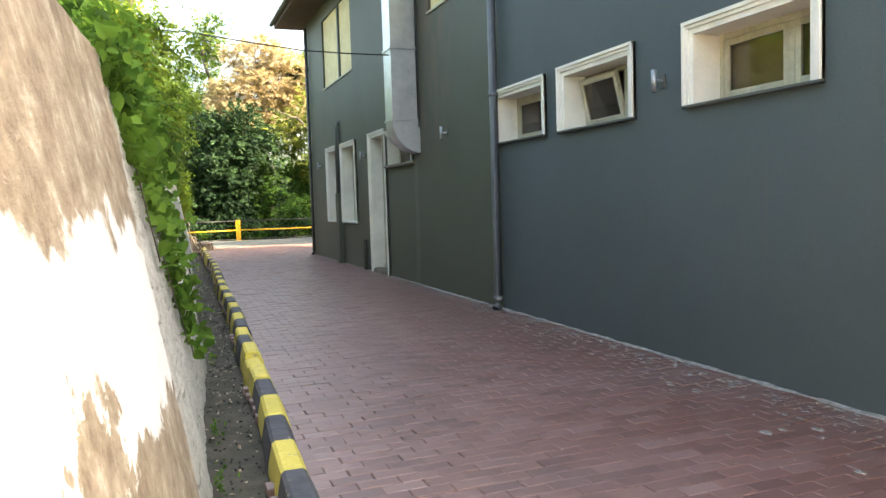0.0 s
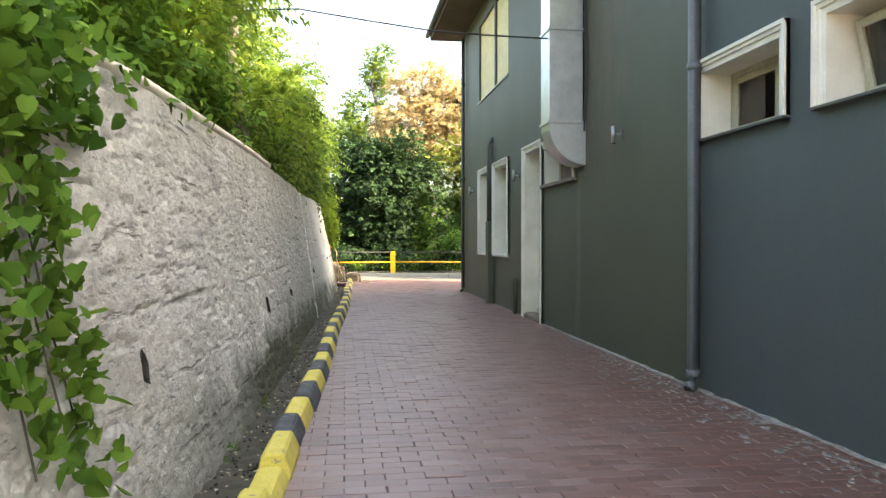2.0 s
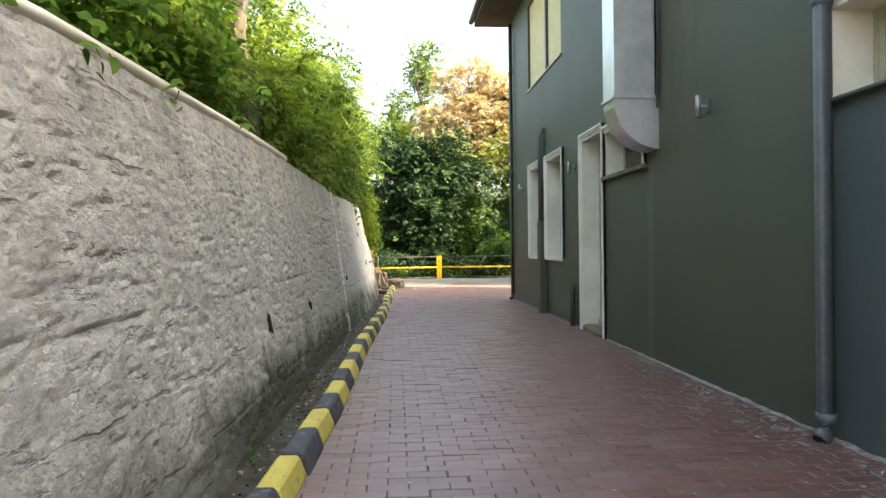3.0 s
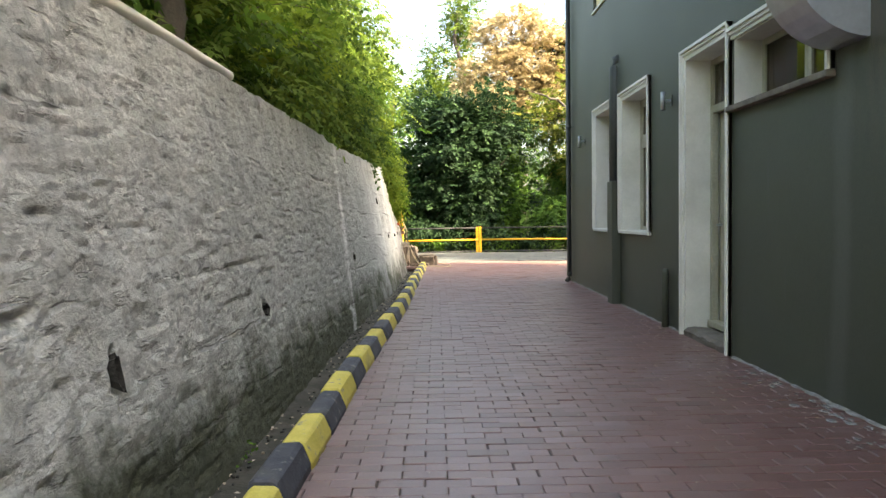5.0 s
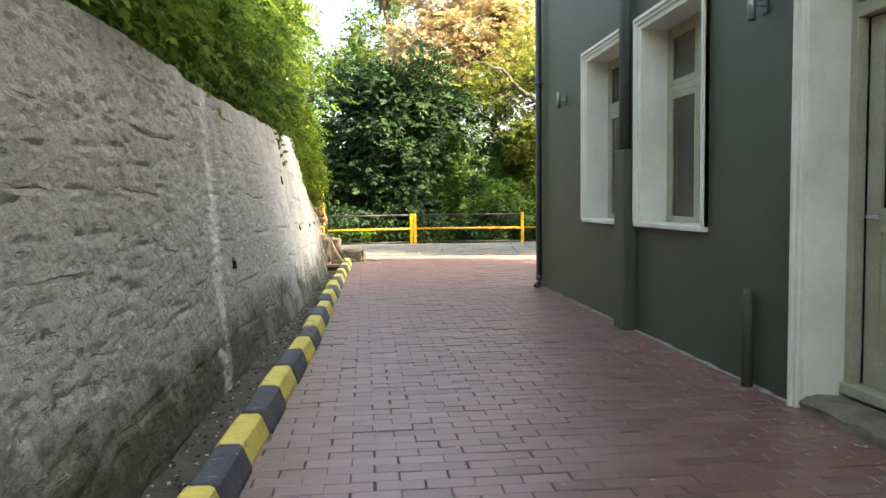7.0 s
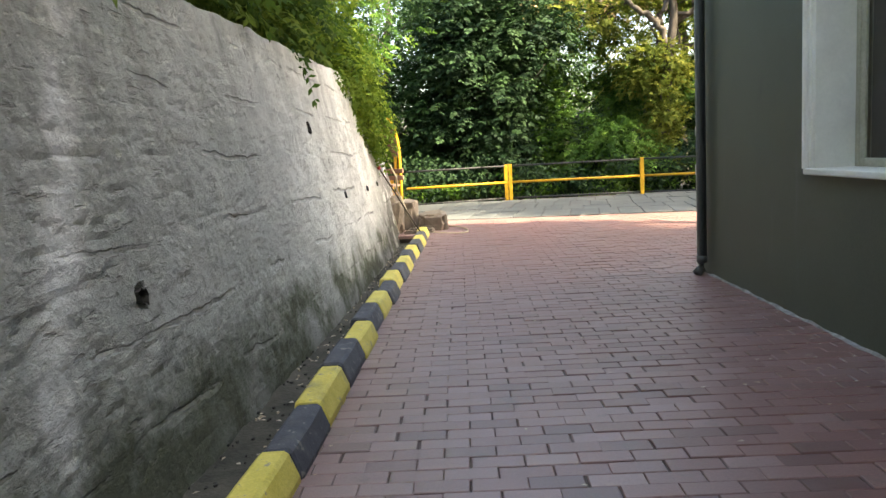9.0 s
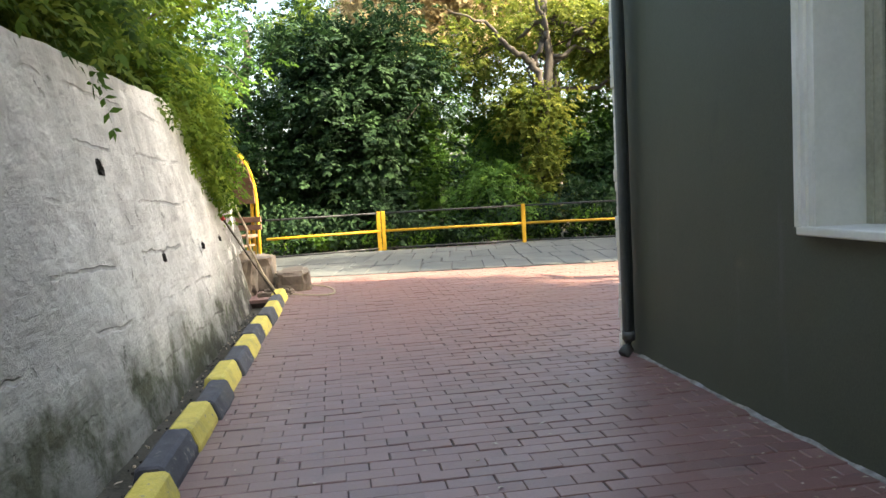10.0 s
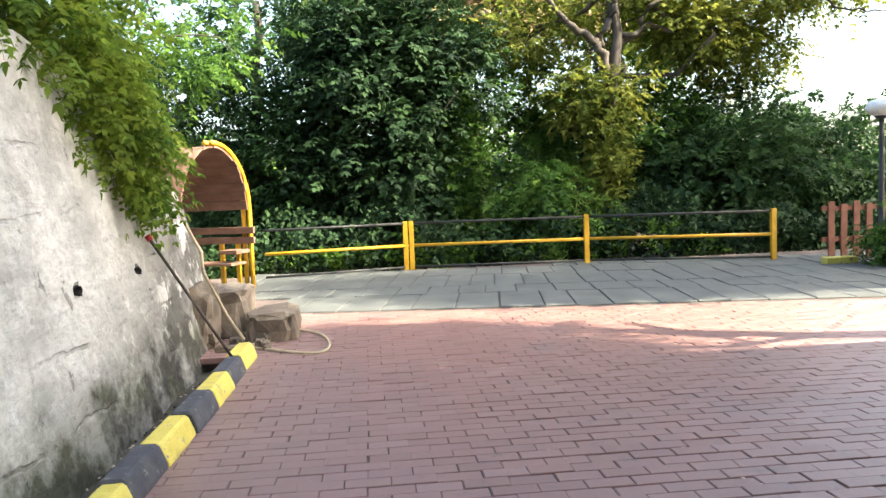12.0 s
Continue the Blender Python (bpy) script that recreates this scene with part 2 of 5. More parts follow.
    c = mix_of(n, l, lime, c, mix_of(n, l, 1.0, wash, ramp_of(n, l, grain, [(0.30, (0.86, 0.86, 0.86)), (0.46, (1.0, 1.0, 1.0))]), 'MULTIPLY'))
    # chips and gouges are darkened as well: the hollows' shade is in the colour
    chips = ramp_of(n, l, noise_of(n, l, 10.5, 4, 0.62, (1, 0.45, 2.2)), [(0.615, (0, 0, 0)), (0.67, (1, 1, 1))])
    gouge = ramp_of(n, l, noise_of(n, l, 5.0, 5, 0.62, (1, 1.5, 0.9)), [(0.66, (0, 0, 0)), (0.69, (1, 1, 1))])
    chips = mix_of(n, l, smooth, chips, gouge)
    chips = mix_of(n, l, lime, chips, (0, 0, 0))
    c = mix_of(n, l, mix_of(n, l, 0.62, (0, 0, 0), chips), c, (0.15, 0.145, 0.13))
    l.new(c, b.inputs["Base Color"])
    boards = noise_of(n, l, 10, 8, 0.78, (1, 0.75, 1.4))
    h = mix_of(n, l, 0.65, boards, grain)
    h = mix_of(n, l, mix_of(n, l, smooth, (0, 0, 0), (0.55, 0.55, 0.55)), h, (0.5, 0.5, 0.5))
    flat = mix_of(n, l, 1.0, lime, mix_of(n, l, band, (0.9, 0.9, 0.9), (0.45, 0.45, 0.45)), 'MULTIPLY')
    h = mix_of(n, l, flat, h, (0.5, 0.5, 0.5))
    h = mix_of(n, l, chips, h, (0.2, 0.2, 0.2))
    h = mix_of(n, l, cracks, h, (0.15, 0.15, 0.15))
    bump_of(n, l, h, 1.0, 0.055, b)
    return m


def ranged(n, l, value, lo, hi):
    r = n.new("ShaderNodeMapRange")
    l.new(value, r.inputs["Value"])
    r.inputs["From Min"].default_value, r.inputs["From Max"].default_value = lo, hi
    return r.outputs["Result"]


def make_paver(by_object):
    m, n, l, b = material("paver_brick" if by_object else "paver_brick_field", 0.42)
    if by_object:
        r = n.new("ShaderNodeObjectInfo").outputs["Random"]
    else:
        r = n.new("ShaderNodeNewGeometry").outputs["Random Per Island"]
    c = ramp_of(n, l, r, [(0.0, (0.128, 0.060, 0.054)), (0.2, (0.188, 0.090, 0.079)), (0.6, (0.222, 0.110, 0.097)), (0.85, (0.240, 0.130, 0.118)), (1.0, (0.275, 0.165, 0.152))])
    lane = n.new("ShaderNodeSeparateXYZ")
    l.new(n.new("ShaderNodeNewGeometry").outputs["Position"], lane.inputs["Vector"])
    lane_x = n.new("ShaderNodeMath")
    lane_x.operation = 'MULTIPLY_ADD'
    l.new(noise_of(n, l, 1.1, 5, 0.6), lane_x.inputs[0])
    lane_x.inputs[1].default_value = 2.2
    l.new(lane.outputs["X"], lane_x.inputs[2])
    dirt = ramp_of(n, l, ranged(n, l, lane_x.outputs["Value"], 3.4, 5.0), [(0.0, (0, 0, 0)), (1.0, (0.75, 0.75, 0.75))])
    dirt = mix_of(n, l, 1.0, dirt, mix_of(n, l, y_mask(n, l, 19.0, 13.0, 3.0), (0.25, 0.25, 0.25), (1, 1, 1)), 'MULTIPLY')
    c = mix_of(n, l, dirt, c, (0.140, 0.058, 0.042))
    # open skylight on the far paving, put into the brick colour
    far_light = mix_of(n, l, y_mask(n, l, 18.5, 24.0, 3.0), (0, 0, 0), (0.5, 0.5, 0.5))
    c = mix_of(n, l, far_light, c, (0.315, 0.172, 0.148))
    dust = ramp_of(n, l, ranged(n, l, lane_x.outputs["Value"], 3.9, 2.4), [(0.0, (0, 0, 0)), (1.0, (0.36, 0.36, 0.36))])
    c = mix_of(n, l, dust, c, (0.215, 0.158, 0.156))
    c = stain(n, l, c, 0.54, 0.82, 0.9, (0.195, 0.135, 0.132))
    c = stain(n, l, c, 0.60, 0.78, 4.5, (0.12, 0.085, 0.078))
    b.inputs["Specular IOR Level"].default_value = 0.8
    grain = noise_of(n, l, 120, 3)
    c = mix_of(n, l, 0.7, c, ramp_of(n, l, grain, [(0.3, (0.69, 0.69, 0.69)), (0.7, (1.07, 1.07, 1.07))]), 'MULTIPLY')
    l.new(c, b.inputs["Base Color"])
    bump_of(n, l, grain, 0.3, 0.004, b)
    return m


def make_leaf(name, dark, mid, light, glow=0.35):
    """Foliage: each leaf has its own green; light passes through."""
    m = bpy.data.materials.new(name)
    m.use_nodes = True
    n, l = m.node_tree.nodes, m.node_tree.links
    b = n["Principled BSDF"]
    r = n.new("ShaderNodeNewGeometry").outputs["Random Per Island"]
    c = ramp_of(n, l, r, [(0.0, dark), (0.55, mid), (1.0, light)])
    c = stain(n, l, c, 0.45, 0.75, 0.8, light)
    l.new(c, b.inputs["Base Color"])
    b.inputs["Roughness"].default_value = 0.72
    b.inputs["Specular IOR Level"].default_value = 0.16
    t = n.new("ShaderNodeBsdfTranslucent")
    l.new(c, t.inputs["Color"])
    mix = n.new("ShaderNodeMixShader")
    mix.inputs["Fac"].default_value = glow
    l.new(b.outputs["BSDF"], mix.inputs[1])
    l.new(t.outputs["BSDF"], mix.inputs[2])
    l.new(mix.outputs["Shader"], n["Material Output"].inputs["Surface"])
    return m


def make_glass(name, tint=(0.9, 0.95, 0.93)):
    m, n, l, b = material(name, 0.04)
    b.inputs["Transmission Weight"].default_value = 1.0
    b.inputs["IOR"].default_value = 1.45
    b.inputs["Base Color"].default_value = (*tint, 1)
    return m


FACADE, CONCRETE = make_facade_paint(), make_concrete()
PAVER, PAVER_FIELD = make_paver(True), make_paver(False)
WHITE = plain("white_render", (0.60, 0.575, 0.505), (0.77, 0.745, 0.675), 2.0, 0.7, 0, 0.05, 40, None, 0.25)
CREAM = plain("cream_joinery", (0.34, 0.315, 0.225), (0.46, 0.43, 0.325), 4, 0.5, 0, 0.08, 40)
BLIND = plain("cream_blind", (0.60, 0.50, 0.26), (0.72, 0.62, 0.36), 3, 0.8, 0, 0.05, 30)
PIPE_GREY = plain("grey_pipe", (0.085, 0.095, 0.11), (0.12, 0.13, 0.145), 5, 0.45, 0, 0.05, 40)
PIPE_DARK = plain("dark_pipe_paint", (0.045, 0.05, 0.048), (0.065, 0.07, 0.066), 5, 0.5, 0, 0.05, 40)
STEEL = plain("galvanised_steel", (0.44, 0.46, 0.49), (0.58, 0.60, 0.63), 5, 0.38, 0.8, 0.02, 30, None, 0.25)
LAMP_STEEL = plain("brushed_lamp_steel", (0.26, 0.27, 0.28), (0.38, 0.39, 0.40), 9, 0.4, 0.6, 0.04, 30)
YELLOW = plain("yellow_paint", (0.46, 0.25, 0.010), (0.60, 0.35, 0.018), 9, 0.5, 0, 0.12, 70)
KERB_YELLOW = worn("kerb_yellow_paint", (0.55, 0.46, 0.08), (0.69, 0.59, 0.14), (0.30, 0.27, 0.20))
KERB_DARK = worn("kerb_dark_paint", (0.035, 0.038, 0.05), (0.075, 0.08, 0.10), (0.20, 0.19, 0.17))
BLACK_METAL = plain("black_rail_metal", (0.012, 0.013, 0.015), (0.03, 0.032, 0.035), 9, 0.68, 0.0, 0.05, 50)
HOLE = plain("hollow_shadowed_concrete", (0.020, 0.019, 0.017), (0.05, 0.048, 0.043), 9, 0.95, 0, 0.5, 60)
MORTAR = plain("dusty_mortar", (0.12, 0.105, 0.095), (0.37, 0.355, 0.335), 14, 0.9, 0, 0.6, 60)
SOIL = plain("soil", (0.045, 0.036, 0.026), (0.11, 0.09, 0.065), 3.5, 0.95, 0, 0.8, 30)
GUTTER = plain("silted_gutter", (0.020, 0.021, 0.014), (0.078, 0.072, 0.056), 5, 0.9, 0, 0.7, 45)
JOINT = plain("joint_sand", (0.060, 0.044, 0.040), (0.135, 0.102, 0.094), 5, 0.95, 0, 0.4, 70)
FLAG = plain("stone_flag", (0.058, 0.066, 0.065), (0.108, 0.118, 0.115), 1.8, 0.75, 0, 0.3, 60)
ROCK = plain("rubble_stone", (0.09, 0.07, 0.052), (0.22, 0.185, 0.15), 4.5, 0.9, 0, 0.6, 30)
BARK = plain("bark", (0.035, 0.030, 0.024), (0.10, 0.085, 0.07), 7, 0.95, 0, 0.8, 30, (1, 1, 0.25))
WOOD = plain("weathered_wood", (0.105, 0.056, 0.038), (0.20, 0.115, 0.082), 6, 0.75, 0, 0.35, 50, (0.4, 1, 1))
WOOD_RED = plain("red_stained_wood", (0.12, 0.040, 0.024), (0.20, 0.070, 0.040), 6, 0.7, 0, 0.3, 50)
ROOF_TILE = plain("brown_roof", (0.05, 0.035, 0.03), (0.085, 0.06, 0.05), 4, 0.8, 0, 0.3, 30)
ROOM = plain("dim_room_plaster", (0.35, 0.33, 0.30), (0.42, 0.40, 0.36), 2, 0.9, 0, 0.1, 30)
ROPE = plain("pale_rope", (0.45, 0.40, 0.28), (0.62, 0.56, 0.42), 9, 0.9, 0, 0.4, 200)
LITTER_DRY = plain("dry_litter", (0.30, 0.22, 0.13), (0.62, 0.56, 0.46), 9, 0.9, 0, 0.2, 90)
LAMP_WHITE = plain("opal_plastic", (0.72, 0.72, 0.70), (0.80, 0.80, 0.78), 3, 0.35, 0, 0.02, 30)
DOOR_GLASS = make_glass("brown_glass", (0.35, 0.22, 0.17))
GLASS = make_glass("window_glass", (0.55, 0.50, 0.42))
LEAF_VINE = make_leaf("vine_leaf", (0.032, 0.080, 0.014), (0.082, 0.185, 0.028), (0.16, 0.285, 0.045), 0.48)
LEAF_LIGHT = make_leaf("light_leaf", (0.028, 0.064, 0.012), (0.066, 0.130, 0.022), (0.165, 0.225, 0.036), 0.46)
LEAF_FRESH = make_leaf("fresh_leaf", (0.045, 0.095, 0.012), (0.095, 0.180, 0.022), (0.215, 0.285, 0.036), 0.5)
LEAF_GREEN = make_leaf("green_leaf", (0.024, 0.062, 0.014), (0.052, 0.126, 0.023), (0.118, 0.215, 0.036), 0.45)
LEAF_DARK = make_leaf("dark_leaf", (0.010, 0.030, 0.012), (0.021, 0.055, 0.020), (0.046, 0.096, 0.028), 0.32)
# dark green with the deep shade beyond the railing put into its colour
LEAF_SHADED = make_leaf("shaded_leaf", (0.006, 0.018, 0.009), (0.013, 0.035, 0.015), (0.030, 0.066, 0.022), 0.22)
LEAF_OLIVE = make_leaf("olive_leaf", (0.052, 0.084, 0.016), (0.118, 0.160, 0.028), (0.25, 0.27, 0.050), 0.5)
LEAF_GOLD = make_leaf("golden_leaf", (0.20, 0.15, 0.075), (0.34, 0.26, 0.13), (0.48, 0.39, 0.23), 0.38)


# ---- building helpers ----
def empty(name, label="", category="", group="", kind="", at=(0, 0, 0)):
    ob = new(name)
    ob.location = at
    ob.empty_display_size = 0.1
    return tagged(ob, label, category, group, kind)


def finish(name, bm, mat, smooth=False):
    me = bpy.data.meshes.new(name)
    bm.normal_update()
    bm.to_mesh(me)
    bm.free()
    me.materials.append(mat)
    if smooth:
        for p in me.polygons:
            p.use_smooth = True
    return me


def thing(name, bm, mat, label="", category="", kind="", group="", smooth=False):
    return tagged(new(name, finish(name, bm, mat, smooth)), label, category, group, kind)


def part(name, bm, mat, parent, label="", smooth=False):
    ob = new(name, finish(name, bm, mat, smooth))
    ob.parent = parent
    ob.matrix_parent_inverse = Matrix.Translation(-Vector(parent.location)) if parent.type == 'EMPTY' else Matrix()
    return tagged(ob, label)


def box(bm, lo, hi, bevel=0.0):
    lo, hi = Vector(lo), Vector(hi)
    g = bmesh.ops.create_cube(bm, size=1.0)
    for v in g["verts"]:
        v.co = Vector((lo[i] + (v.co[i] + 0.5) * (hi[i] - lo[i]) for i in range(3)))
    if bevel:
        es = list({e for v in g["verts"] for e in v.link_edges})
        bmesh.ops.bevel(bm, geom=es, offset=bevel, segments=2, profile=0.5, affect='EDGES')
    return bm


def boxed(lo, hi, bevel=0.0):
    return box(bmesh.new(), lo, hi, bevel)


def tube(bm, pts, radii, sides=10, caps=True):
    """A round tube along a line of points."""
    pts = [Vector(p) for p in pts]
    if isinstance(radii, (int, float)):
        radii = [radii] * len(pts)
    rings = []
    for i, p in enumerate(pts):
        d = (pts[min(i + 1, len(pts) - 1)] - pts[max(i - 1, 0)]).normalized()
        u = d.cross(Vector((0, 0, 1)) if abs(d.z) < 0.9 else Vector((1, 0, 0))).normalized()
        w = d.cross(u)
        rings.append([bm.verts.new(p + radii[i] * (math.cos(a) * u + math.sin(a) * w)) for a in (2 * math.pi * k / sides for k in range(sides))])
    for r0, r1 in zip(rings, rings[1:]):
        for k in range(sides):
            bm.faces.new((r0[k], r0[(k + 1) % sides], r1[(k + 1) % sides], r1[k]))
    if caps:
        bm.faces.new(rings[0][::-1])
        bm.faces.new(rings[-1])
    return bm


def extrude_profile(bm, prof, y0, y1, place):
    """A closed profile drawn from y0 to y1; place maps (a, b, y) to a point."""
    r0 = [bm.verts.new(place(a, b, y0)) for a, b in prof]
    r1 = [bm.verts.new(place(a, b, y1)) for a, b in prof]
    k = len(prof)
    for i in range(k):
        bm.faces.new((r0[i], r0[(i + 1) % k], r1[(i + 1) % k], r1[i]))
    bm.faces.new(r0[::-1])
    bm.faces.new(r1)
    return bm


def line(table, y):
    """Reads a broken line of (y, value) pairs."""
    return float(np.interp(y, [p[0] for p in table], [p[1] for p in table]))


def mesh_of(name, verts, faces, mat, smooth=False):
    me = bpy.data.meshes.new(name)
    me.from_pydata(verts, [], faces)
    me.update()
    me.materials.append(mat)
    if smooth:
        me.polygons.foreach_set("use_smooth", [True] * len(me.polygons))
    return me


rng = np.random.default_rng(7)


def leaf_data(name, v, tri, mat):
    me = bpy.data.meshes.new(name)
    k = len(tri) // 3
    me.vertices.add(len(v))
    me.vertices.foreach_set("co", v.ravel())
    me.loops.add(3 * k)
    me.loops.foreach_set("vertex_index", tri)
    me.polygons.add(k)
    me.polygons.foreach_set("loop_start", 3 * np.arange(k))
    me.update()
    me.validate()
    me.materials.append(mat)
    return me


def leaf_mesh(name, centres, size, mat, droop=0.0, aspect=0.6, up=0.5, spread=0.35, broad=False):
    """One mesh of many folded leaves, one at each centre."""
    c = np.asarray(centres, dtype=float)
    k = len(c)
    field = np.sin(c[:, [1, 2, 0]] * (0.55 / size) + np.array([0.3, 1.7, 2.9]))
    nrm = rng.normal(size=(k, 3)) * spread * 1.3 + 0.45 * field + np.array([0, 0, up])
    nrm /= np.linalg.norm(nrm, axis=1)[:, None] + 1e-9
    t = rng.normal(size=(k, 3)) + np.array([0, 0, -droop])
    t -= (t * nrm).sum(1)[:, None] * nrm
    t /= np.linalg.norm(t, axis=1)[:, None] + 1e-9
    s = np.cross(nrm, t)
    L = (size * rng.uniform(0.6, 1.3, k))[:, None]
    W = L * aspect * 0.5
    if broad:
        rim = [(-0.40, 0.0), (-0.50, 0.45), (-0.22, 0.98), (0.08, 0.80), (0.30, 0.50), (0.58, 0.0)]
        rim += [(p, -q) for p, q in rim[-2:0:-1]]
        pts = [c + t * L * p + s * W * q + nrm * W * (0.3 * abs(q) - 0.25 * p * p) for p, q in rim]
        v = np.stack(pts, axis=1).reshape(-1, 3)
        m = len(rim)
        b = m * np.arange(k)
        tri = np.stack([b + i for j in range(1, m - 1) for i in (0, j, j + 1)], axis=1).ravel()
        return leaf_data(name, v, tri, mat)
    v = np.stack([c - t * L * 0.5, c + s * W + nrm * W * 0.35, c + t * L * 0.5, c - s * W + nrm * W * 0.35], axis=1).reshape(-1, 3)
    b = 4 * np.arange(k)
    tri = np.stack([b, b + 1, b + 2, b, b + 2, b + 3], axis=1).ravel()
    return leaf_data(name, v, tri, mat)


def unit(v):
    return v / (np.linalg.norm(v, axis=1)[:, None] + 1e-9)


def frond_mesh(name, bases, dirs, length, pairs, leaflet, mat, droop=0.35, slim=0.24):
    """One mesh of many feathered sprays: a drooping stalk with leaflets in pairs and one at its tip."""
    base, d = np.asarray(bases, dtype=float), unit(np.asarray(dirs, dtype=float))
    k = len(base)
    L = (length * rng.uniform(0.55, 1.3, k))[:, None]
    down = np.array([0.0, 0.0, -1.0])
    side = unit(np.cross(d, np.array([0.0, 0.0, 1.0])) + rng.normal(size=(k, 3)) * 0.35)
    stalk, tang = [], []
    for i in range(pairs + 1):
        f = i / pairs
        stalk.append(base + d * L * f + down * droop * L * f * f)
        tang.append(unit(d + 2 * droop * f * down))
    cols, tri = list(stalk), []
    for i in range(pairs):
        cols.append(stalk[i] + side * 0.007)
        tri += [i, i + 1, len(cols) - 1]

    def blade(i, aim, size):
        n = unit(np.cross(side, tang[i]) + rng.normal(size=(k, 3)) * 0.25)
        ln = size * rng.uniform(0.75, 1.2, k)[:, None]
        w = unit(np.cross(n, aim)) * ln * slim
        m = stalk[i] + aim * ln * 0.45
        j = len(cols)
        cols.extend([m + w, stalk[i] + aim * ln + down * 0.12 * ln, m - w])
        tri.extend([i, j, j + 1, i, j + 1, j + 2])

    for i in range(1, pairs + 1):
        s = leaflet * (1.0 - 0.55 * abs(i / pairs - 0.5))
        for sg in (-1, 1):
            blade(i, unit(tang[i] * 0.45 + side * sg + down * 0.22 + rng.normal(size=(k, 3)) * 0.16), s)
    blade(pairs, unit(tang[pairs] + rng.normal(size=(k, 3)) * 0.15), leaflet)
    v = np.stack(cols, axis=1).reshape(-1, 3)
    idx = (len(cols) * np.arange(k)[:, None] + np.array(tri)[None, :]).ravel()
    return leaf_data(name, v, idx, mat)


def crown_sprays(centre, radii, count, per, clump):
    """Sprays that burst outwards from many small clumps on and in an uneven crown: where each begins and points."""
    d = unit(rng.normal(size=(count, 3)))
    r = rng.uniform(0.3, 1.0, count) ** 0.5 * (1 + 0.26 * np.sin(5 * d[:, 0] + 3 * d[:, 2] + centre[0]) + 0.2 * np.sin(8 * d[:, 1] + centre[2]))
    cc = np.asarray(centre) + d * r[:, None] * np.asarray(radii)
    sz = clump * rng.uniform(0.5, 1.4, count)
    o = rng.normal(size=(count, per, 3)) * np.array([0.42, 0.42, 0.26])
    p = (cc[:, None, :] + o * sz[:, None, None]).reshape(-1, 3)
    out = np.repeat(d, per, axis=0)
    return p, unit(0.9 * unit(o.reshape(-1, 3)) + 0.55 * out + np.array([0, 0, 0.12]) + 0.35 * rng.normal(size=(count * per, 3)))


def limb(bm, a, b, r0, r1, wobble=0.15, steps=6, sides=8):
    a, b = Vector(a), Vector(b)
    pts = []
    for i in range(steps + 1):
        f = i / steps
        p = a.lerp(b, f)
        if 0 < i < steps:
            p += Vector(rng.normal(size=3)) * wobble * (b - a).length * 0.12
        pts.append(p)
    tube(bm, pts, [r0 + (r1 - r0) * i / steps for i in range(steps + 1)], sides)
    return pts


def tree(label, base, top, r, crowns, leaf, mat, name="tree", pairs=3, boughs=()):
    """A tree: tapered trunk, a limb towards each mass of the crown, leaves in clumps. crowns: (centre, radii, clump count, leaves each, clump size)."""
    ob = empty(name, label, "tree", at=base)
    bm = bmesh.new()
    pts = limb(bm, Vector(base) - Vector((0, 0, 0.1)), top, r, r * 0.45, 0.12, 8, 10)
    trunk = part("trunk", bm, BARK, ob, smooth=True)
    pos, aim = [], []
    for path, r0 in boughs:
        lm = bmesh.new()
        for a, b, f in zip(path, path[1:], range(len(path))):
            limb(lm, a, b, r0 * (1 - 0.22 * f), r0 * (0.78 - 0.22 * f), 0.35, 5, 8)
        part("limb", lm, BARK, trunk, smooth=True)
    for c, rad, cnt, per, cl in crowns:
        lm = bmesh.new()
        start = pts[min(len(pts) - 1, 4 + int(rng.integers(0, 4)))]
        limb(lm, start, c, r * 0.4, r * 0.1, 0.5, 6, 6)
        for _ in range(5):
            tip = Vector(c) + Vector(rng.normal(size=3) * 0.55 * np.asarray(rad))
            limb(lm, Vector(c).lerp(start, float(rng.uniform(0, 0.5))), tip, r * 0.14, r * 0.03, 0.6, 5, 5)
        p, q = crown_sprays(c, rad, cnt, max(3, round(per * (0.30 if pairs < 5 else 0.2))), cl)
        pos.append(p)
        aim.append(q)
        part("limb", lm, BARK, trunk, smooth=True)
    spray = leaf * (1.75 if pairs < 5 else 3.6)
    cr = new("crown", frond_mesh("crown", np.concatenate(pos), np.concatenate(aim), spray, pairs, leaf * 0.82, mat, 0.3 if pairs < 5 else 0.5, 0.27))
    cr.parent = ob
    cr.matrix_parent_inverse = Matrix.Translation(-Vector(base))
    return ob


# ---- the ground, the retaining wall, the bank ----
XF = 4.10                       # the facade's plane
WALL_BASE = [(-8, -1.3), (0, -0.42), (2.7, -0.18), (4.5, -0.05), (5.5, -0.02), (7.8, 0.10), (10.9, 0.215), (12.6, 0.27), (16, 0.35), (18.5, 0.42), (22.2, 0.585), (25.2, 0.645), (27.4, 0.65), (28.5, 0.62)]
WALL_TOP = [(-8, 2.5), (4, 2.3), (7, 2.26), (8, 2.31), (12, 2.38), (17, 2.40), (19, 2.35), (24, 2.40), (25.2, 2.46), (25.8, 2.34), (26.2, 2.05), (26.5, 1.72), (26.9, 1.55), (27.4, 1.62), (27.9, 1.66), (28.2, 1.35), (28.5, 0.7)]
KERB_LINE = [(-2, 0.12), (2, 0.27), (4.5, 0.385), (5.5, 0.45), (8.2, 0.55), (11, 0.675), (14.15, 0.74), (18.25, 0.90), (22, 0.98), (24, 1.015), (26, 1.06), (27.4, 1.08)]
BATTER = 0.187


def wall_x(y, z):
    return line(WALL_BASE, y) - BATTER * z


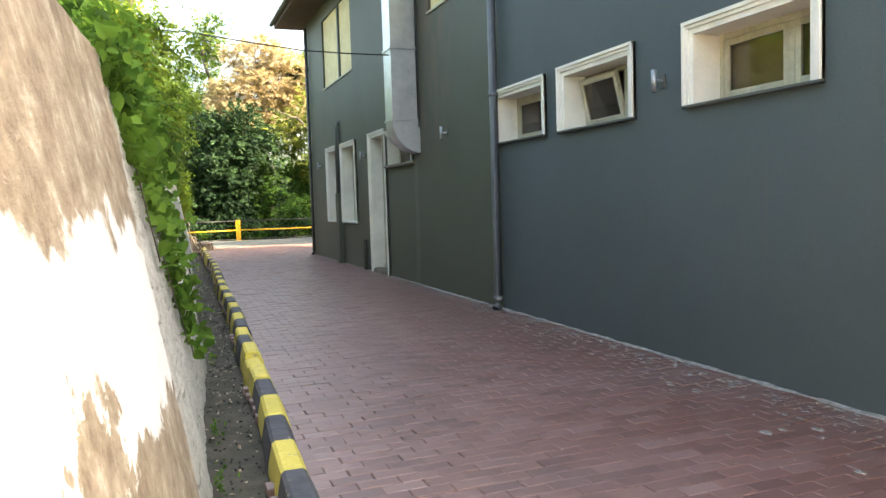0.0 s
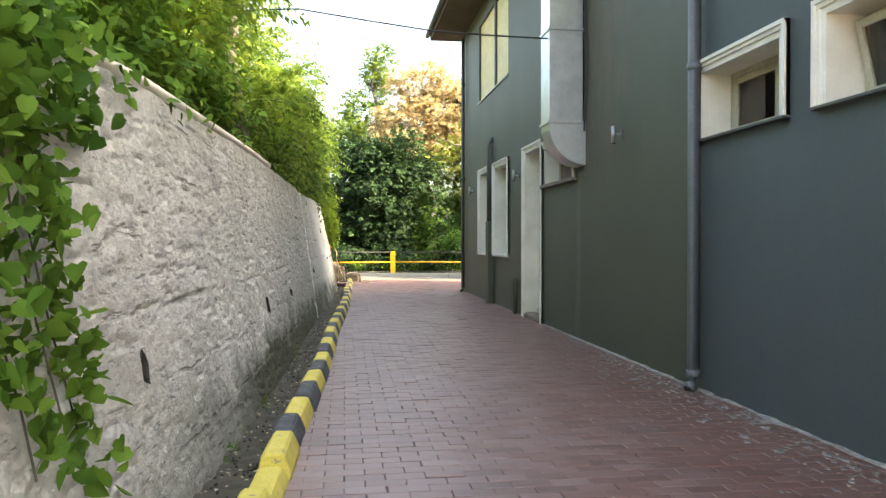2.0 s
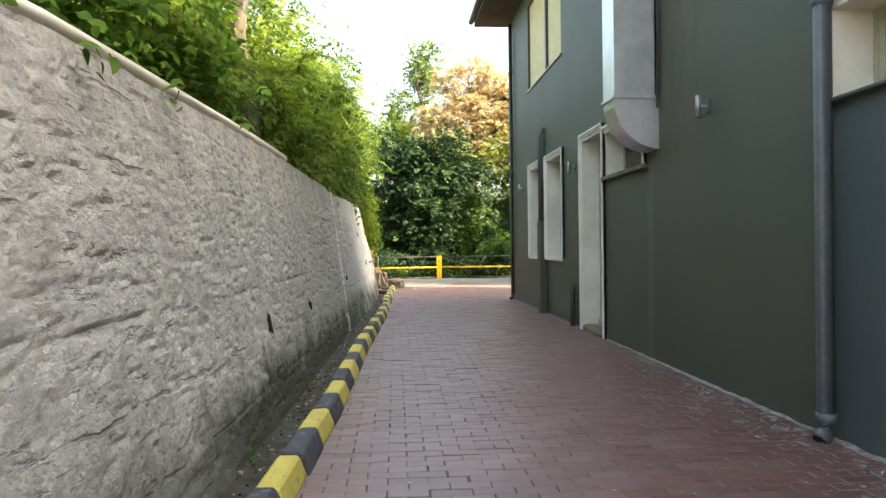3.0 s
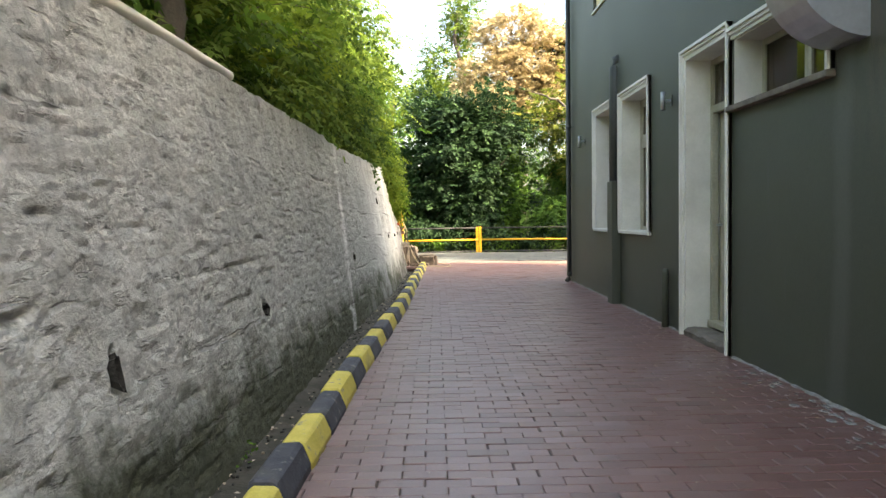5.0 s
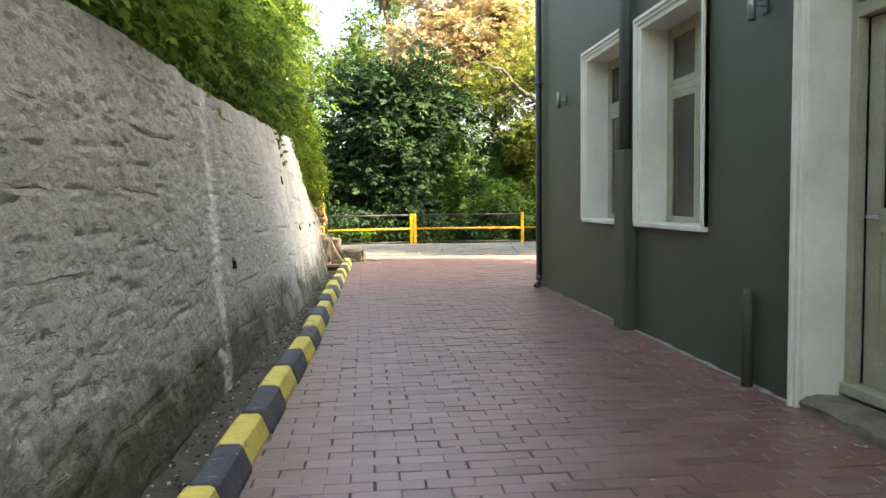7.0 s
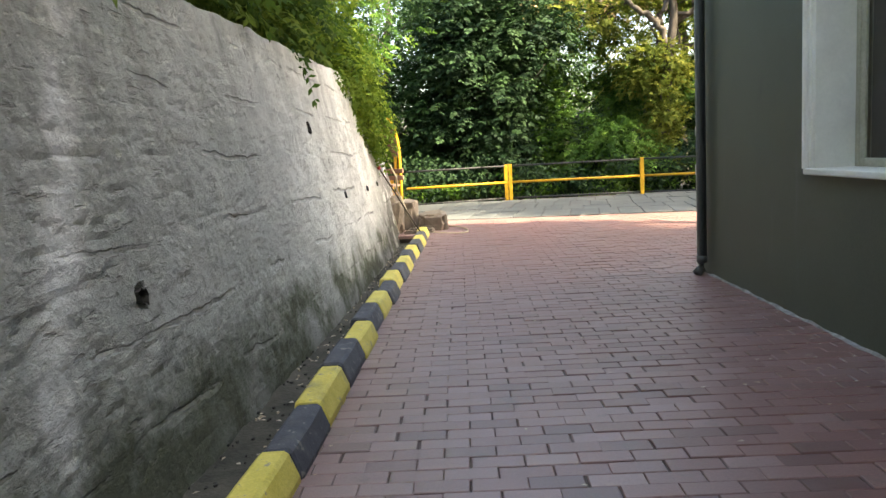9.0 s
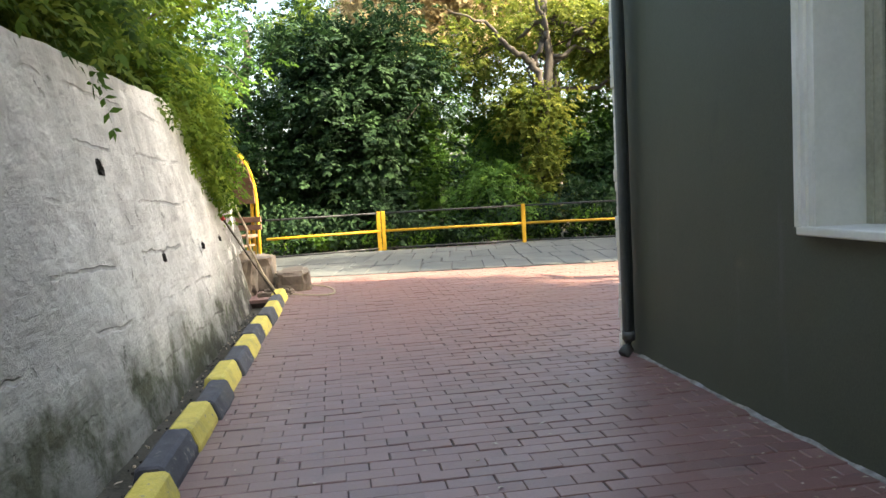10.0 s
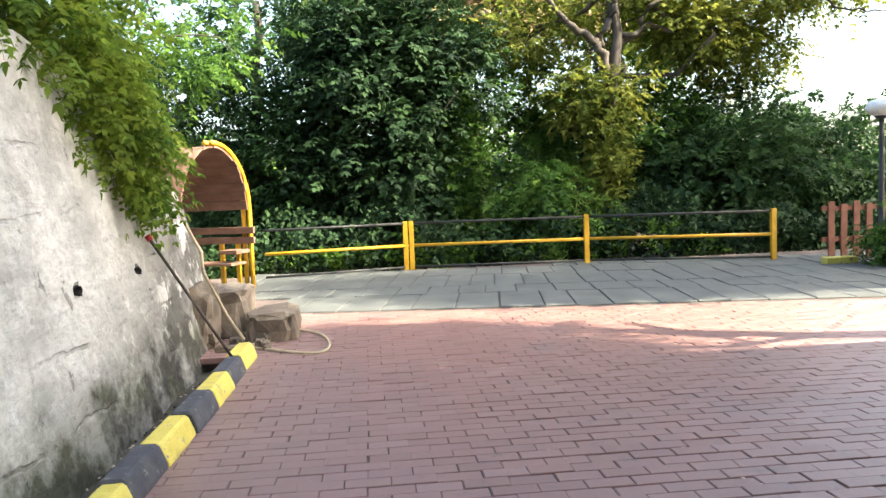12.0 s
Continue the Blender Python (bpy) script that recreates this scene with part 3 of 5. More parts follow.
# one sheet of earth to the horizon
R = 600
bm = bmesh.new()
rings = [2, 8, 20, 45, 90, 200, R]
prev = [bm.verts.new((5, 20, -0.16))] * 24
rows_ = []
for r in rings:
    rows_.append([bm.verts.new((5 + r * math.cos(a), 20 + r * math.sin(a), -0.16)) for a in (2 * math.pi * k / 24 for k in range(24))])
bm.faces.new(rows_[0])
for a, b in zip(rows_, rows_[1:]):
    for k in range(24):
        bm.faces.new((a[k], b[k], b[(k + 1) % 24], a[(k + 1) % 24]))
thing("ground", bm, SOIL, "bare dark earth under leaf litter around the paving", "ground", "structure")

# retaining wall: rough hacked face with broken shutter-board lines and pits, smoother towards its far end
def rough_part(y):
    return 0.25 + 0.75 * max(0.0, min(1.0, (21.0 - y) / 4.0))


TIE_HOLES = ((6.78, 0.71, 0.030, 0.15), (11.05, 0.66, 0.028, 0.15), (13.45, 0.63, 0.05, 0.09), (18.45, 0.75, 0.04, 0.07), (22.44, 1.62, 0.05, 0.09), (23.45, 0.91, 0.03, 0.06), (25.12, 0.90, 0.035, 0.06), (26.29, 0.91, 0.03, 0.05))


def make_retaining_wall():
    ys = np.concatenate([np.arange(-8, 1.4, 0.16), np.arange(1.4, 28.52, 0.034)])
    nz = 84
    verts, faces = [], []
    for y in ys:
        top = line(WALL_TOP, y) + 0.03 * noise.noise((y * 2.1, 3, 0))
        for k in range(nz):
            z = -0.25 + (top + 0.25) * k / (nz - 1)
            p = Vector((0.0, y, z))
            h = 0.012 * noise.fractal(Vector((2.0, y * 1.3, z * 1.9)), 1.0, 2.0, 5)
            h += 0.007 * noise.fractal(Vector((7.0, y * 4.5, z * 9)), 1.0, 2.0, 4)
            board = (z - 0.185 + 0.022 * noise.noise((1, y * 0.7, 0.0)) + 0.010 * noise.noise((3, y * 5.0, z))) / 0.3927
            f = board - math.floor(board)
            ridge = noise.noise((board // 1 * 5.3, y * 0.62, 2.0)) + 0.35 * noise.noise((board // 1 * 2.1, y * 3.4, 6.0))
            if f < 0.05 and ridge > 0.10:
                h -= 0.038 * min(0.5, ridge - 0.06) * rough_part(y)
            u, v = y + 0.05 * z, z - 0.05 * y
            hack = noise.noise((u * 6.5, v * 12.0, 15.0)) + 0.6 * noise.noise((u * 14.0, v * 22.0, 25.0))
            if hack > 0.22:
                h -= 0.030 * min(0.45, hack - 0.22) * rough_part(y)
            ledge = noise.fractal(Vector((4.0, y * 3.2, z * 15.0 + 0.4 * y)), 1.0, 2.0, 4)
            if ledge > 0.18:
                h -= 0.034 * min(0.4, ledge - 0.18) * rough_part(y)
            chip = noise.noise((y * 13, z * 21, 5.0))
            if chip > 0.35:
                h -= 0.022 * (chip - 0.35)
            pit = noise.noise((y * 1.7 + 20, z * 2.3, 9.0))
            if pit > 0.62:
                h -= 0.10 * (pit - 0.62)
            sunk = 0.0
            for hy, hz, hw, hd in TIE_HOLES:
                if abs(y - hy) < 0.2 and ((y - hy) / (hw + 0.008)) ** 2 + ((z - hz) / (hd * 0.6 + 0.008)) ** 2 < 1.0:
                    sunk = 0.07
            calm = 0.12 if y < 3.6 else min(1.0, 0.30 + (y - 3.6) * 0.45)
            verts.append((wall_x(y, z) - sunk + h * calm + (0.02 if y < 4.3 else 0), y, z))
        verts.append((wall_x(y, top) - 0.28, y, top + 0.01))
        verts.append((wall_x(y, top) - 0.30, y, -0.3))
    w = nz + 2
    for i in range(len(ys) - 1):
        for k in range(w - 1):
            a = i * w + k
            faces.append((a, a + w, a + w + 1, a + 1))
    last = (len(ys) - 1) * w
    faces.append(tuple(range(last, last + w)))
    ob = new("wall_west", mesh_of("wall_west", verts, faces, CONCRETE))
    return tagged(ob, "battered grey cast-concrete retaining wall, cracked and stained", "retaining wall", kind="structure")


retaining = make_retaining_wall()
# bottoms of the form-tie holes sunk into the wall face, their shade put into the colour
for y, z, w, d in TIE_HOLES:
    bm = bmesh.new()
    ring = [(math.cos(a) * w * (1 + 0.3 * math.sin(3 * a + y) + 0.15 * math.sin(5 * a + 2)), math.sin(a) * d * 0.6 * (1 + 0.2 * math.cos(2 * a + z) + 0.15 * math.cos(7 * a))) for a in (2 * math.pi * k / 20 for k in range(20))]
    outer = [bm.verts.new((wall_x(y + p, z + q) + 0.012, y + p, z + q)) for p, q in ring]
    inner = [bm.verts.new((wall_x(y + p, z + q) - 0.045, y + p * 0.7, z + q * 0.7)) for p, q in ring]
    for k in range(20):
        bm.faces.new((outer[k], outer[(k + 1) % 20], inner[(k + 1) % 20], inner[k]))
    bm.faces.new(inner)
    part("tie_hole", bm, HOLE, retaining, "form-tie hole, coloured dark for the shade inside")

# the bank above the wall
def make_bank():
    verts, faces = [], []
    ys = np.arange(-10, 60, 0.8)
    xs = [0.0, 0.4, 1.0, 2.0, 3.5, 6, 10, 16, 26]
    for y in ys:
        yy = min(y, 25.6)
        fall = max(0.0, min(1.0, (y - 25.2) / 4.0))
        for d in xs:
            z = line(WALL_TOP, yy) - 0.10 + 0.42 * d * (1 - math.exp(-d / 2)) * 0.9 + 0.16 * noise.noise((d, y * 0.7, 1))
            if d == 0:
                z -= 0.05
            z = z * (1 - fall) - 0.25 * fall + fall * max(0, d - 4) * 0.25
            x0 = wall_x(yy, line(WALL_TOP, yy)) - 0.22
            verts.append((x0 - d - 3.0 * fall, y, z))
    w = len(xs)
    for i in range(len(ys) - 1):
        for k in range(w - 1):
            a = i * w + k
            faces.append((a, a + 1, a + w + 1, a + w))
    return tagged(new("bank", mesh_of("bank", verts, faces, SOIL, True)), "earth bank rising behind the retaining wall", "bank", kind="structure")


make_bank()

# gutter strip of silt between the wall and the kerb, deeper farther on
def gutter_z(y):
    return -0.05 - 0.08 * max(0.0, min(1.0, (y - 5.0) / 4.0))


verts, faces = [], []
gy = np.arange(-8, 27.6, 0.15)
for y in gy:
    for k in range(6):
        x0, x1 = wall_x(y, 0) - 0.06, line(KERB_LINE, y)
        z = gutter_z(y) + 0.022 * noise.noise((k * 0.9, y * 2.2, 4)) + 0.012 * noise.noise((k * 3.1, y * 7.0, 8)) + (0.04 if k == 0 else 0)
        verts.append((x0 + (x1 - x0) * k / 5, y, z))
for i in range(len(gy) - 1):
    for k in range(5):
        a = i * 6 + k
        faces.append((a, a + 1, a + 7, a + 6))
tagged(new("gutter", mesh_of("gutter", verts, faces, GUTTER, True)), "silted earth gutter at the foot of the retaining wall", "gutter", kind="structure")

# bed of the paving
verts, faces = [], []
by = [-8, -4, 0, 2, 4.5, 6, 8.2, 11, 14.15, 18.25, 22, 22.72, 22.73, 24, 26, 27.4, 27.45, 31, 34.75]
for v in by:
    x0 = line(KERB_LINE, v) if v < 27.42 else -3.0
    x1 = XF + 0.05 if v < 22.725 else 16.0
    verts += [(x0, v, -0.009), (x1, v, -0.009), (x1, v, -0.15), (x0, v, -0.15)]
for i in range(len(by) - 1):
    for k in range(4):
        a, b = 4 * i + k, 4 * i + (k + 1) % 4
        faces.append((a, a + 4, b + 4, b))
faces += [(0, 1, 2, 3), tuple(4 * (len(by) - 1) + k for k in (3, 2, 1, 0))]
tagged(new("paving_bed", mesh_of("paving_bed", verts, faces, JOINT)), "sandy bed under the brick paving", "ground", kind="structure")


# ---- the grey building ----
def wall_openings(y0, y1, z0, z1, holes, thick):
    """A wall in the plane x = XF with rectangular openings cut right through it."""
    bm = bmesh.new()
    ys = sorted({y0, y1, *[h[0] for h in holes], *[h[1] for h in holes]})
    zs = sorted({z0, z1, *[h[2] for h in holes], *[h[3] for h in holes]})
    vs = {}

    def v(x, y, z):
        key = (x, round(y, 4), round(z, 4))
        if key not in vs:
            vs[key] = bm.verts.new((x, y, z))
        return vs[key]

    def solid(i, k):
        if not (0 <= i < len(ys) - 1 and 0 <= k < len(zs) - 1):
            return False
        cy, cz = (ys[i] + ys[i + 1]) / 2, (zs[k] + zs[k + 1]) / 2
        return not any(h[0] < cy < h[1] and h[2] < cz < h[3] for h in holes)

    a, b = XF, XF + thick
    for i in range(len(ys) - 1):
        for k in range(len(zs) - 1):
            if not solid(i, k):
                continue
            p, q, r, s = ys[i], ys[i + 1], zs[k], zs[k + 1]
            bm.faces.new((v(a, p, r), v(a, p, s), v(a, q, s), v(a, q, r)))
            bm.faces.new((v(b, p, r), v(b, q, r), v(b, q, s), v(b, p, s)))
            if not solid(i - 1, k):
                bm.faces.new((v(a, p, r), v(b, p, r), v(b, p, s), v(a, p, s)))
            if not solid(i + 1, k):
                bm.faces.new((v(a, q, r), v(a, q, s), v(b, q, s), v(b, q, r)))
            if not solid(i, k - 1):
                bm.faces.new((v(a, p, r), v(a, q, r), v(b, q, r), v(b, p, r)))
            if not solid(i, k + 1):
                bm.faces.new((v(a, p, s), v(b, p, s), v(b, q, s), v(a, q, s)))
    return bm


T = 0.10                        # width of the moulded surrounds
END, SOUTH = 22.71, -0.9         # the building's two ends; the unseen south one is placed to admit skylight
EAVE = 6.85
# outer edges of the surrounds: near y, far y, bottom, top
W_LOW = {"a": (7.90, 9.33, 2.25, 2.955), "b": (6.13, 7.585, 2.245, 2.965), "c": (3.95, 5.40, 2.25, 2.96)}
W_TALL = {"e": (17.125, 18.62, 1.07, 3.005), "f": (18.98, 20.36, 1.07, 3.02)}
DOOR = (14.62, 15.92, 0.0, 3.005)
LIGHT = (12.90, 14.60, 2.24, 2.93)
UPPER = (17.25, 20.44, 4.645, 6.45)
UPPER_2 = (9.0, 11.9, 4.645, 6.45)
holes = [(a + T, b - T, c + 0.0, d - T) for a, b, c, d in (*W_LOW.values(), *W_TALL.values())]
holes += [(DOOR[0] + T, DOOR[1] - T, -0.2, DOOR[3] - T), (LIGHT[0] + T, LIGHT[1] - 0.02, LIGHT[2], LIGHT[3] - T)]
holes += [(UPPER[0], UPPER[1], UPPER[2], UPPER[3]), (UPPER_2[0], UPPER_2[1], UPPER_2[2], UPPER_2[3])]
holes = [h if h[2] > -0.1 else (h[0], h[1], -0.2, h[3]) for h in holes]
thing("wall_east", wall_openings(SOUTH, END, -0.2, EAVE, holes, 0.36), FACADE, "dark grey-green painted rendered facade, streaked and dusty", "facade", "structure")
thing("wall_north", boxed((XF + 0.36, END - 0.3, -0.2), (15.0, END, EAVE)), FACADE, "dark grey painted end wall", "wall", "structure")
# unseen end wall, made up where the building is cut short for skylight
thing("wall_south", boxed((XF + 0.36, SOUTH, -0.2), (15.0, SOUTH + 0.3, EAVE)), FACADE, "dark grey painted end wall", "wall", "structure")
thing("wall_back", boxed((14.7, SOUTH + 0.3, -0.2), (15.0, END - 0.3, EAVE)), FACADE, "dark grey painted rear wall", "wall", "structure")
thing("room_wall", boxed((8.2, SOUTH + 0.3, 0), (8.3, END - 0.3, EAVE)), ROOM, "plain plastered inner wall", "wall", "structure")
thing("floor", boxed((XF + 0.36, SOUTH + 0.3, -0.1), (14.7, END - 0.3, 0.06)), ROOM, "plain indoor floor", "floor", "structure")
thing("ceiling", boxed((XF + 0.36, SOUTH + 0.3, 3.3), (14.7, END - 0.3, 3.5)), ROOM, "plain plastered ceiling", "ceiling", "structure")

# hipped roof with deep dark eaves
bm = bmesh.new()
o = 0.85
lo = [(XF - o, SOUTH - 0.55), (15 + o, SOUTH - 0.55), (15 + o, END + 0.55), (XF - o, END + 0.55)]
b0 = [bm.verts.new((x, y, EAVE)) for x, y in lo]
b1 = [bm.verts.new((x, y, EAVE + 0.16)) for x, y in lo]
rt = [bm.verts.new((9.5, SOUTH + 5, EAVE + 2.3)), bm.verts.new((9.5, END - 5, EAVE + 2.3))]
bm.faces.new(b0[::-1])
for k in range(4):
    bm.faces.new((b0[k], b0[(k + 1) % 4], b1[(k + 1) % 4], b1[k]))
bm.faces.new((b1[0], b1[1], rt[0]))
bm.faces.new((b1[1], b1[2], rt[1], rt[0]))
bm.faces.new((b1[2], b1[3], rt[1]))
bm.faces.new((b1[3], b1[0], rt[0], rt[1]))
roof = thing("roof", bm, ROOF_TILE, "dark brown hipped roof with deep boarded eaves", "roof", "structure")
bm = bmesh.new()
prof = [(0.07 * math.cos(a), 0.07 * math.sin(a)) for a in [math.pi + math.pi * k / 8 for k in range(9)]] + [(0.06, 0.0), (-0.06, 0.0)]
extrude_profile(bm, prof[:9], SOUTH - 0.6, END + 0.6, lambda a, b, y: (XF - o - 0.075 + a, y, EAVE + 0.14 + b))
part("gutter", bm, PIPE_DARK, roof, "half-round dark eaves gutter")


def surround(ob, y0, y1, z0, z1, foot=True):
    """A white moulded surround in three steps round the top and sides."""
    steps = [(0.0, T, 0.022), (0.0, T * 0.66, 0.040), (0.0, T * 0.34, 0.058)]
    bm = bmesh.new()
    for a, b, d in steps:
        box(bm, (XF - d, y0 + a, z0), (XF + 0.002, y0 + b, z1 - 0.0), 0.004)
        box(bm, (XF - d, y1 - b, z0), (XF + 0.002, y1 - a, z1 - 0.0), 0.004)
        box(bm, (XF - d - 0.001, y0 + a, z1 - b), (XF + 0.002, y1 - a, z1 - a), 0.004)
    part("trim", bm, WHITE, ob, "white moulded plaster surround")
    # plastered reveals
    bm = bmesh.new()
    i0, i1, top = y0 + T, y1 - T, z1 - T
    box(bm, (XF - 0.02, i0 - 0.001, z0), (XF + 0.355, i0 + 0.012, top))
    box(bm, (XF - 0.02, i1 - 0.012, z0), (XF + 0.355, i1 + 0.001, top))
    box(bm, (XF - 0.02, i0, top - 0.012), (XF + 0.355, i1, top + 0.001))
    part("reveal", bm, WHITE, ob, "white plastered reveal")


def sash(parent, x, y0, y1, z0, z1, w=0.055, d=0.05, glass=None, tilt=0.0, name="window_frame"):
    """A glazed sash: a frame of four members and its pane."""
    bm = bmesh.new()
    box(bm, (x, y0, z0), (x + d, y0 + w, z1), 0.006)
    box(bm, (x, y1 - w, z0), (x + d, y1, z1), 0.006)
    box(bm, (x + 0.001, y0 + w, z0), (x + d - 0.001, y1 - w, z0 + w), 0.006)
    box(bm, (x + 0.001, y0 + w, z1 - w), (x + d - 0.001, y1 - w, z1), 0.006)
    g = boxed((x + d * 0.4, y0 + w, z0 + w), (x + d * 0.6, y1 - w, z1 - w))
    if tilt:
        m = Matrix.Translation((x, 0, z0)) @ Matrix.Rotation(tilt, 4, 'Y') @ Matrix.Translation((-x, 0, -z0))
        bm.transform(m)
        g.transform(m)
    f = part(name, bm, CREAM, parent, "cream plastic sash")
    p = part("pane", g, glass or GLASS, f)
    p.visible_shadow = False
    return f


def low_window(key, number, open_tilt=False):
    y0, y1, z0, z1 = W_LOW[key]
    ob = empty("window_%d" % number, "small high window with white moulded surround" + (" and a tilted-open sash" if open_tilt else ""), "window", "low windows of the facade", "structure", (XF, y0, z0))
    surround(ob, y0, y1, z0, z1)
    part("sill", boxed((XF - 0.064, y0 - 0.003, z0 - 0.020), (XF + 0.36, y1 + 0.003, z0 + 0.004), 0.006), PIPE_DARK, ob, "thin dark sill")
    i0, i1, top, x = y0 + T + 0.012, y1 - T - 0.012, z1 - T - 0.012, XF + 0.26
    part("frame", box(box(box(box(bmesh.new(), (x, i0, z0), (x + 0.06, i0 + 0.05, top), 0.005), (x, i1 - 0.05, z0), (x + 0.06, i1, top), 0.005), (x + 0.002, i0 + 0.05, z0 + 0.005), (x + 0.058, i1 - 0.05, z0 + 0.055), 0.005), (x + 0.002, i0 + 0.05, top - 0.05), (x + 0.058, i1 - 0.05, top), 0.005), CREAM, ob, "cream window frame")
    mid = i0 + (i1 - i0) * 0.36
    part("mullion", boxed((x + 0.003, mid - 0.03, z0 + 0.055), (x + 0.057, mid + 0.03, top - 0.05), 0.005), CREAM, ob)
    sash(ob, x + 0.005, i0 + 0.05, mid - 0.03, z0 + 0.055, top - 0.05)
    if key == "c":
        part("curtain", boxed((x + 0.10, i0 + 0.02, z0 + 0.02), (x + 0.106, i1 - 0.02, top - 0.02)), BLIND, ob, "drawn cream curtain")
    sash(ob, x + 0.005, mid + 0.03, i1 - 0.05, z0 + 0.055, top - 0.05, tilt=radians(-14) if open_tilt else 0.0, name="tilted_sash" if open_tilt else "window_frame")


low_window("a", 1)
low_window("b", 2, True)
low_window("c", 3)


def tall_window(key, number):
    y0, y1, z0, z1 = W_TALL[key]
    ob = empty("window_%d" % number, "tall window with white moulded surround and deep white reveal", "window", "tall windows of the facade", "structure", (XF, y0, z0))
    surround(ob, y0, y1, z0, z1)
    part("sill", boxed((XF - 0.05, y0, z0 - 0.04), (XF + 0.36, y1, z0 + 0.004), 0.008), WHITE, ob, "white stone sill")
    i0, i1, top, x = y0 + T + 0.012, y1 - T - 0.012, z1 - T - 0.012, XF + 0.24
    part("frame", box(box(boxed((x, i0, z0), (x + 0.06, i0 + 0.05, top), 0.005), (x, i1 - 0.05, z0), (x + 0.06, i1, top), 0.005), (x + 0.002, i0 + 0.05, top - 0.05), (x + 0.058, i1 - 0.05, top), 0.005), CREAM, ob, "cream window frame")
    tz, mid = z0 + (top - z0) * 0.68, (i0 + i1) / 2
    part("transom", boxed((x + 0.003, i0 + 0.05, tz - 0.035), (x + 0.057, i1 - 0.05, tz + 0.035), 0.006), CREAM, ob)
    for a, b in ((i0 + 0.05, mid), (mid, i1 - 0.05)):
        sash(ob, x + 0.005, a, b, z0 + 0.005, tz - 0.035)
        sash(ob, x + 0.005, a, b, tz + 0.035, top - 0.05)


tall_window("e", 4)
tall_window("f", 5)


def upper_window(y0, y1, z0, z1, number):
    ob = empty("window_%d" % number, "upper window with drawn cream blinds and thin dark mullion", "window", "upper windows", "structure", (XF, y0, z0))
    mid = y0 + (y1 - y0) * 0.42
    for a, b in ((y0, mid - 0.05), (mid + 0.05, y1)):
        part("blind", boxed((XF + 0.05, a, z0), (XF + 0.06, b, z1)), BLIND, ob, "drawn cream blind")
    part("mullion", boxed((XF + 0.0, mid - 0.05, z0), (XF + 0.08, mid + 0.05, z1), 0.005), PIPE_DARK, ob)
    part("sill", boxed((XF - 0.03, y0 - 0.03, z0 - 0.04), (XF + 0.1, y1 + 0.03, z0), 0.006), CREAM, ob)


upper_window(*UPPER, 6)
upper_window(*UPPER_2, 7)

# service door
door = empty("door_1", "cream half-glazed service door standing ajar in a deep white reveal", "door", kind="structure", at=(XF, DOOR[0], 0))
surround(door, *DOOR)
x, i0, i1, top = XF + 0.24, DOOR[0] + T + 0.012, DOOR[1] - T - 0.012, DOOR[3] - T - 0.012
TZ = 2.36
part("frame", box(box(box(boxed((x, i0, 0.14), (x + 0.07, i0 + 0.06, top), 0.006), (x, i1 - 0.06, 0.14), (x + 0.07, i1, top), 0.006), (x + 0.002, i0 + 0.06, top - 0.06), (x + 0.068, i1 - 0.06, top), 0.006), (x + 0.002, i0 + 0.06, TZ - 0.02), (x + 0.068, i1 - 0.06, TZ + 0.06), 0.006), CREAM, door, "cream door frame")
p = part("fanlight", boxed((x + 0.03, i0 + 0.06, TZ + 0.06), (x + 0.036, i1 - 0.06, top - 0.06)), GLASS, door)
p.visible_shadow = False
bm = bmesh.new()
w, h = i1 - i0 - 0.13, TZ - 0.02 - 0.17
box(bm, (0, 0, 0), (0.045, 0.13, h), 0.005)
box(bm, (0, w - 0.13, 0), (0.045, w, h), 0.005)
box(bm, (0.001, 0.13, 0), (0.044, w - 0.13, 0.16), 0.005)
box(bm, (0.001, 0.13, 0.92), (0.044, w - 0.13, 1.06), 0.005)
box(bm, (0.001, 0.13, h - 0.13), (0.044, w - 0.13, h), 0.005)
box(bm, (0.014, 0.13, 0.16), (0.03, w - 0.13, 0.92))
hinge = Matrix.Translation((x + 0.02, i0 + 0.065, 0.165)) @ Matrix.Rotation(radians(-3.5), 4, 'Z')
bm.transform(hinge)
leafd = part("leaf", bm, CREAM, door, "cream panelled door leaf")
g = boxed((0.02, 0.13, 1.06), (0.026, w - 0.13, h - 0.13))
g.transform(hinge)
part("pane", g, DOOR_GLASS, leafd, "brown tinted glass").visible_shadow = False
g = box(boxed((-0.05, w - 0.09, 1.0), (0.0, w - 0.06, 1.02), 0.004), (-0.055, w - 0.19, 1.0), (-0.04, w - 0.06, 1.02), 0.004)
g.transform(hinge)
part("handle", g, STEEL, leafd, "metal lever handle")
part("threshold", boxed((x - 0.03, i0, 0.10), (x + 0.09, i1, 0.165), 0.008), CREAM, door, "worn cream threshold")
bm = boxed((XF - 0.03, DOOR[0] + T, -0.1), (x - 0.03, DOOR[1] - T, 0.085), 0.0)
bmesh.ops.subdivide_edges(bm, edges=bm.edges[:], cuts=7, use_grid_fill=True)
for v in bm.verts:
    if v.co.z > -0.05:
        lump = noise.fractal(v.co * 7.0, 1.0, 2.0, 4)
        v.co += Vector((0.018 * lump if v.co.x < XF + 0.1 else 0.0, 0.0, 0.016 * lump - (0.03 if v.co.x < XF and v.co.z > 0.05 else 0.0)))
part("step", bm, ROCK, door, "worn brown stone door step")

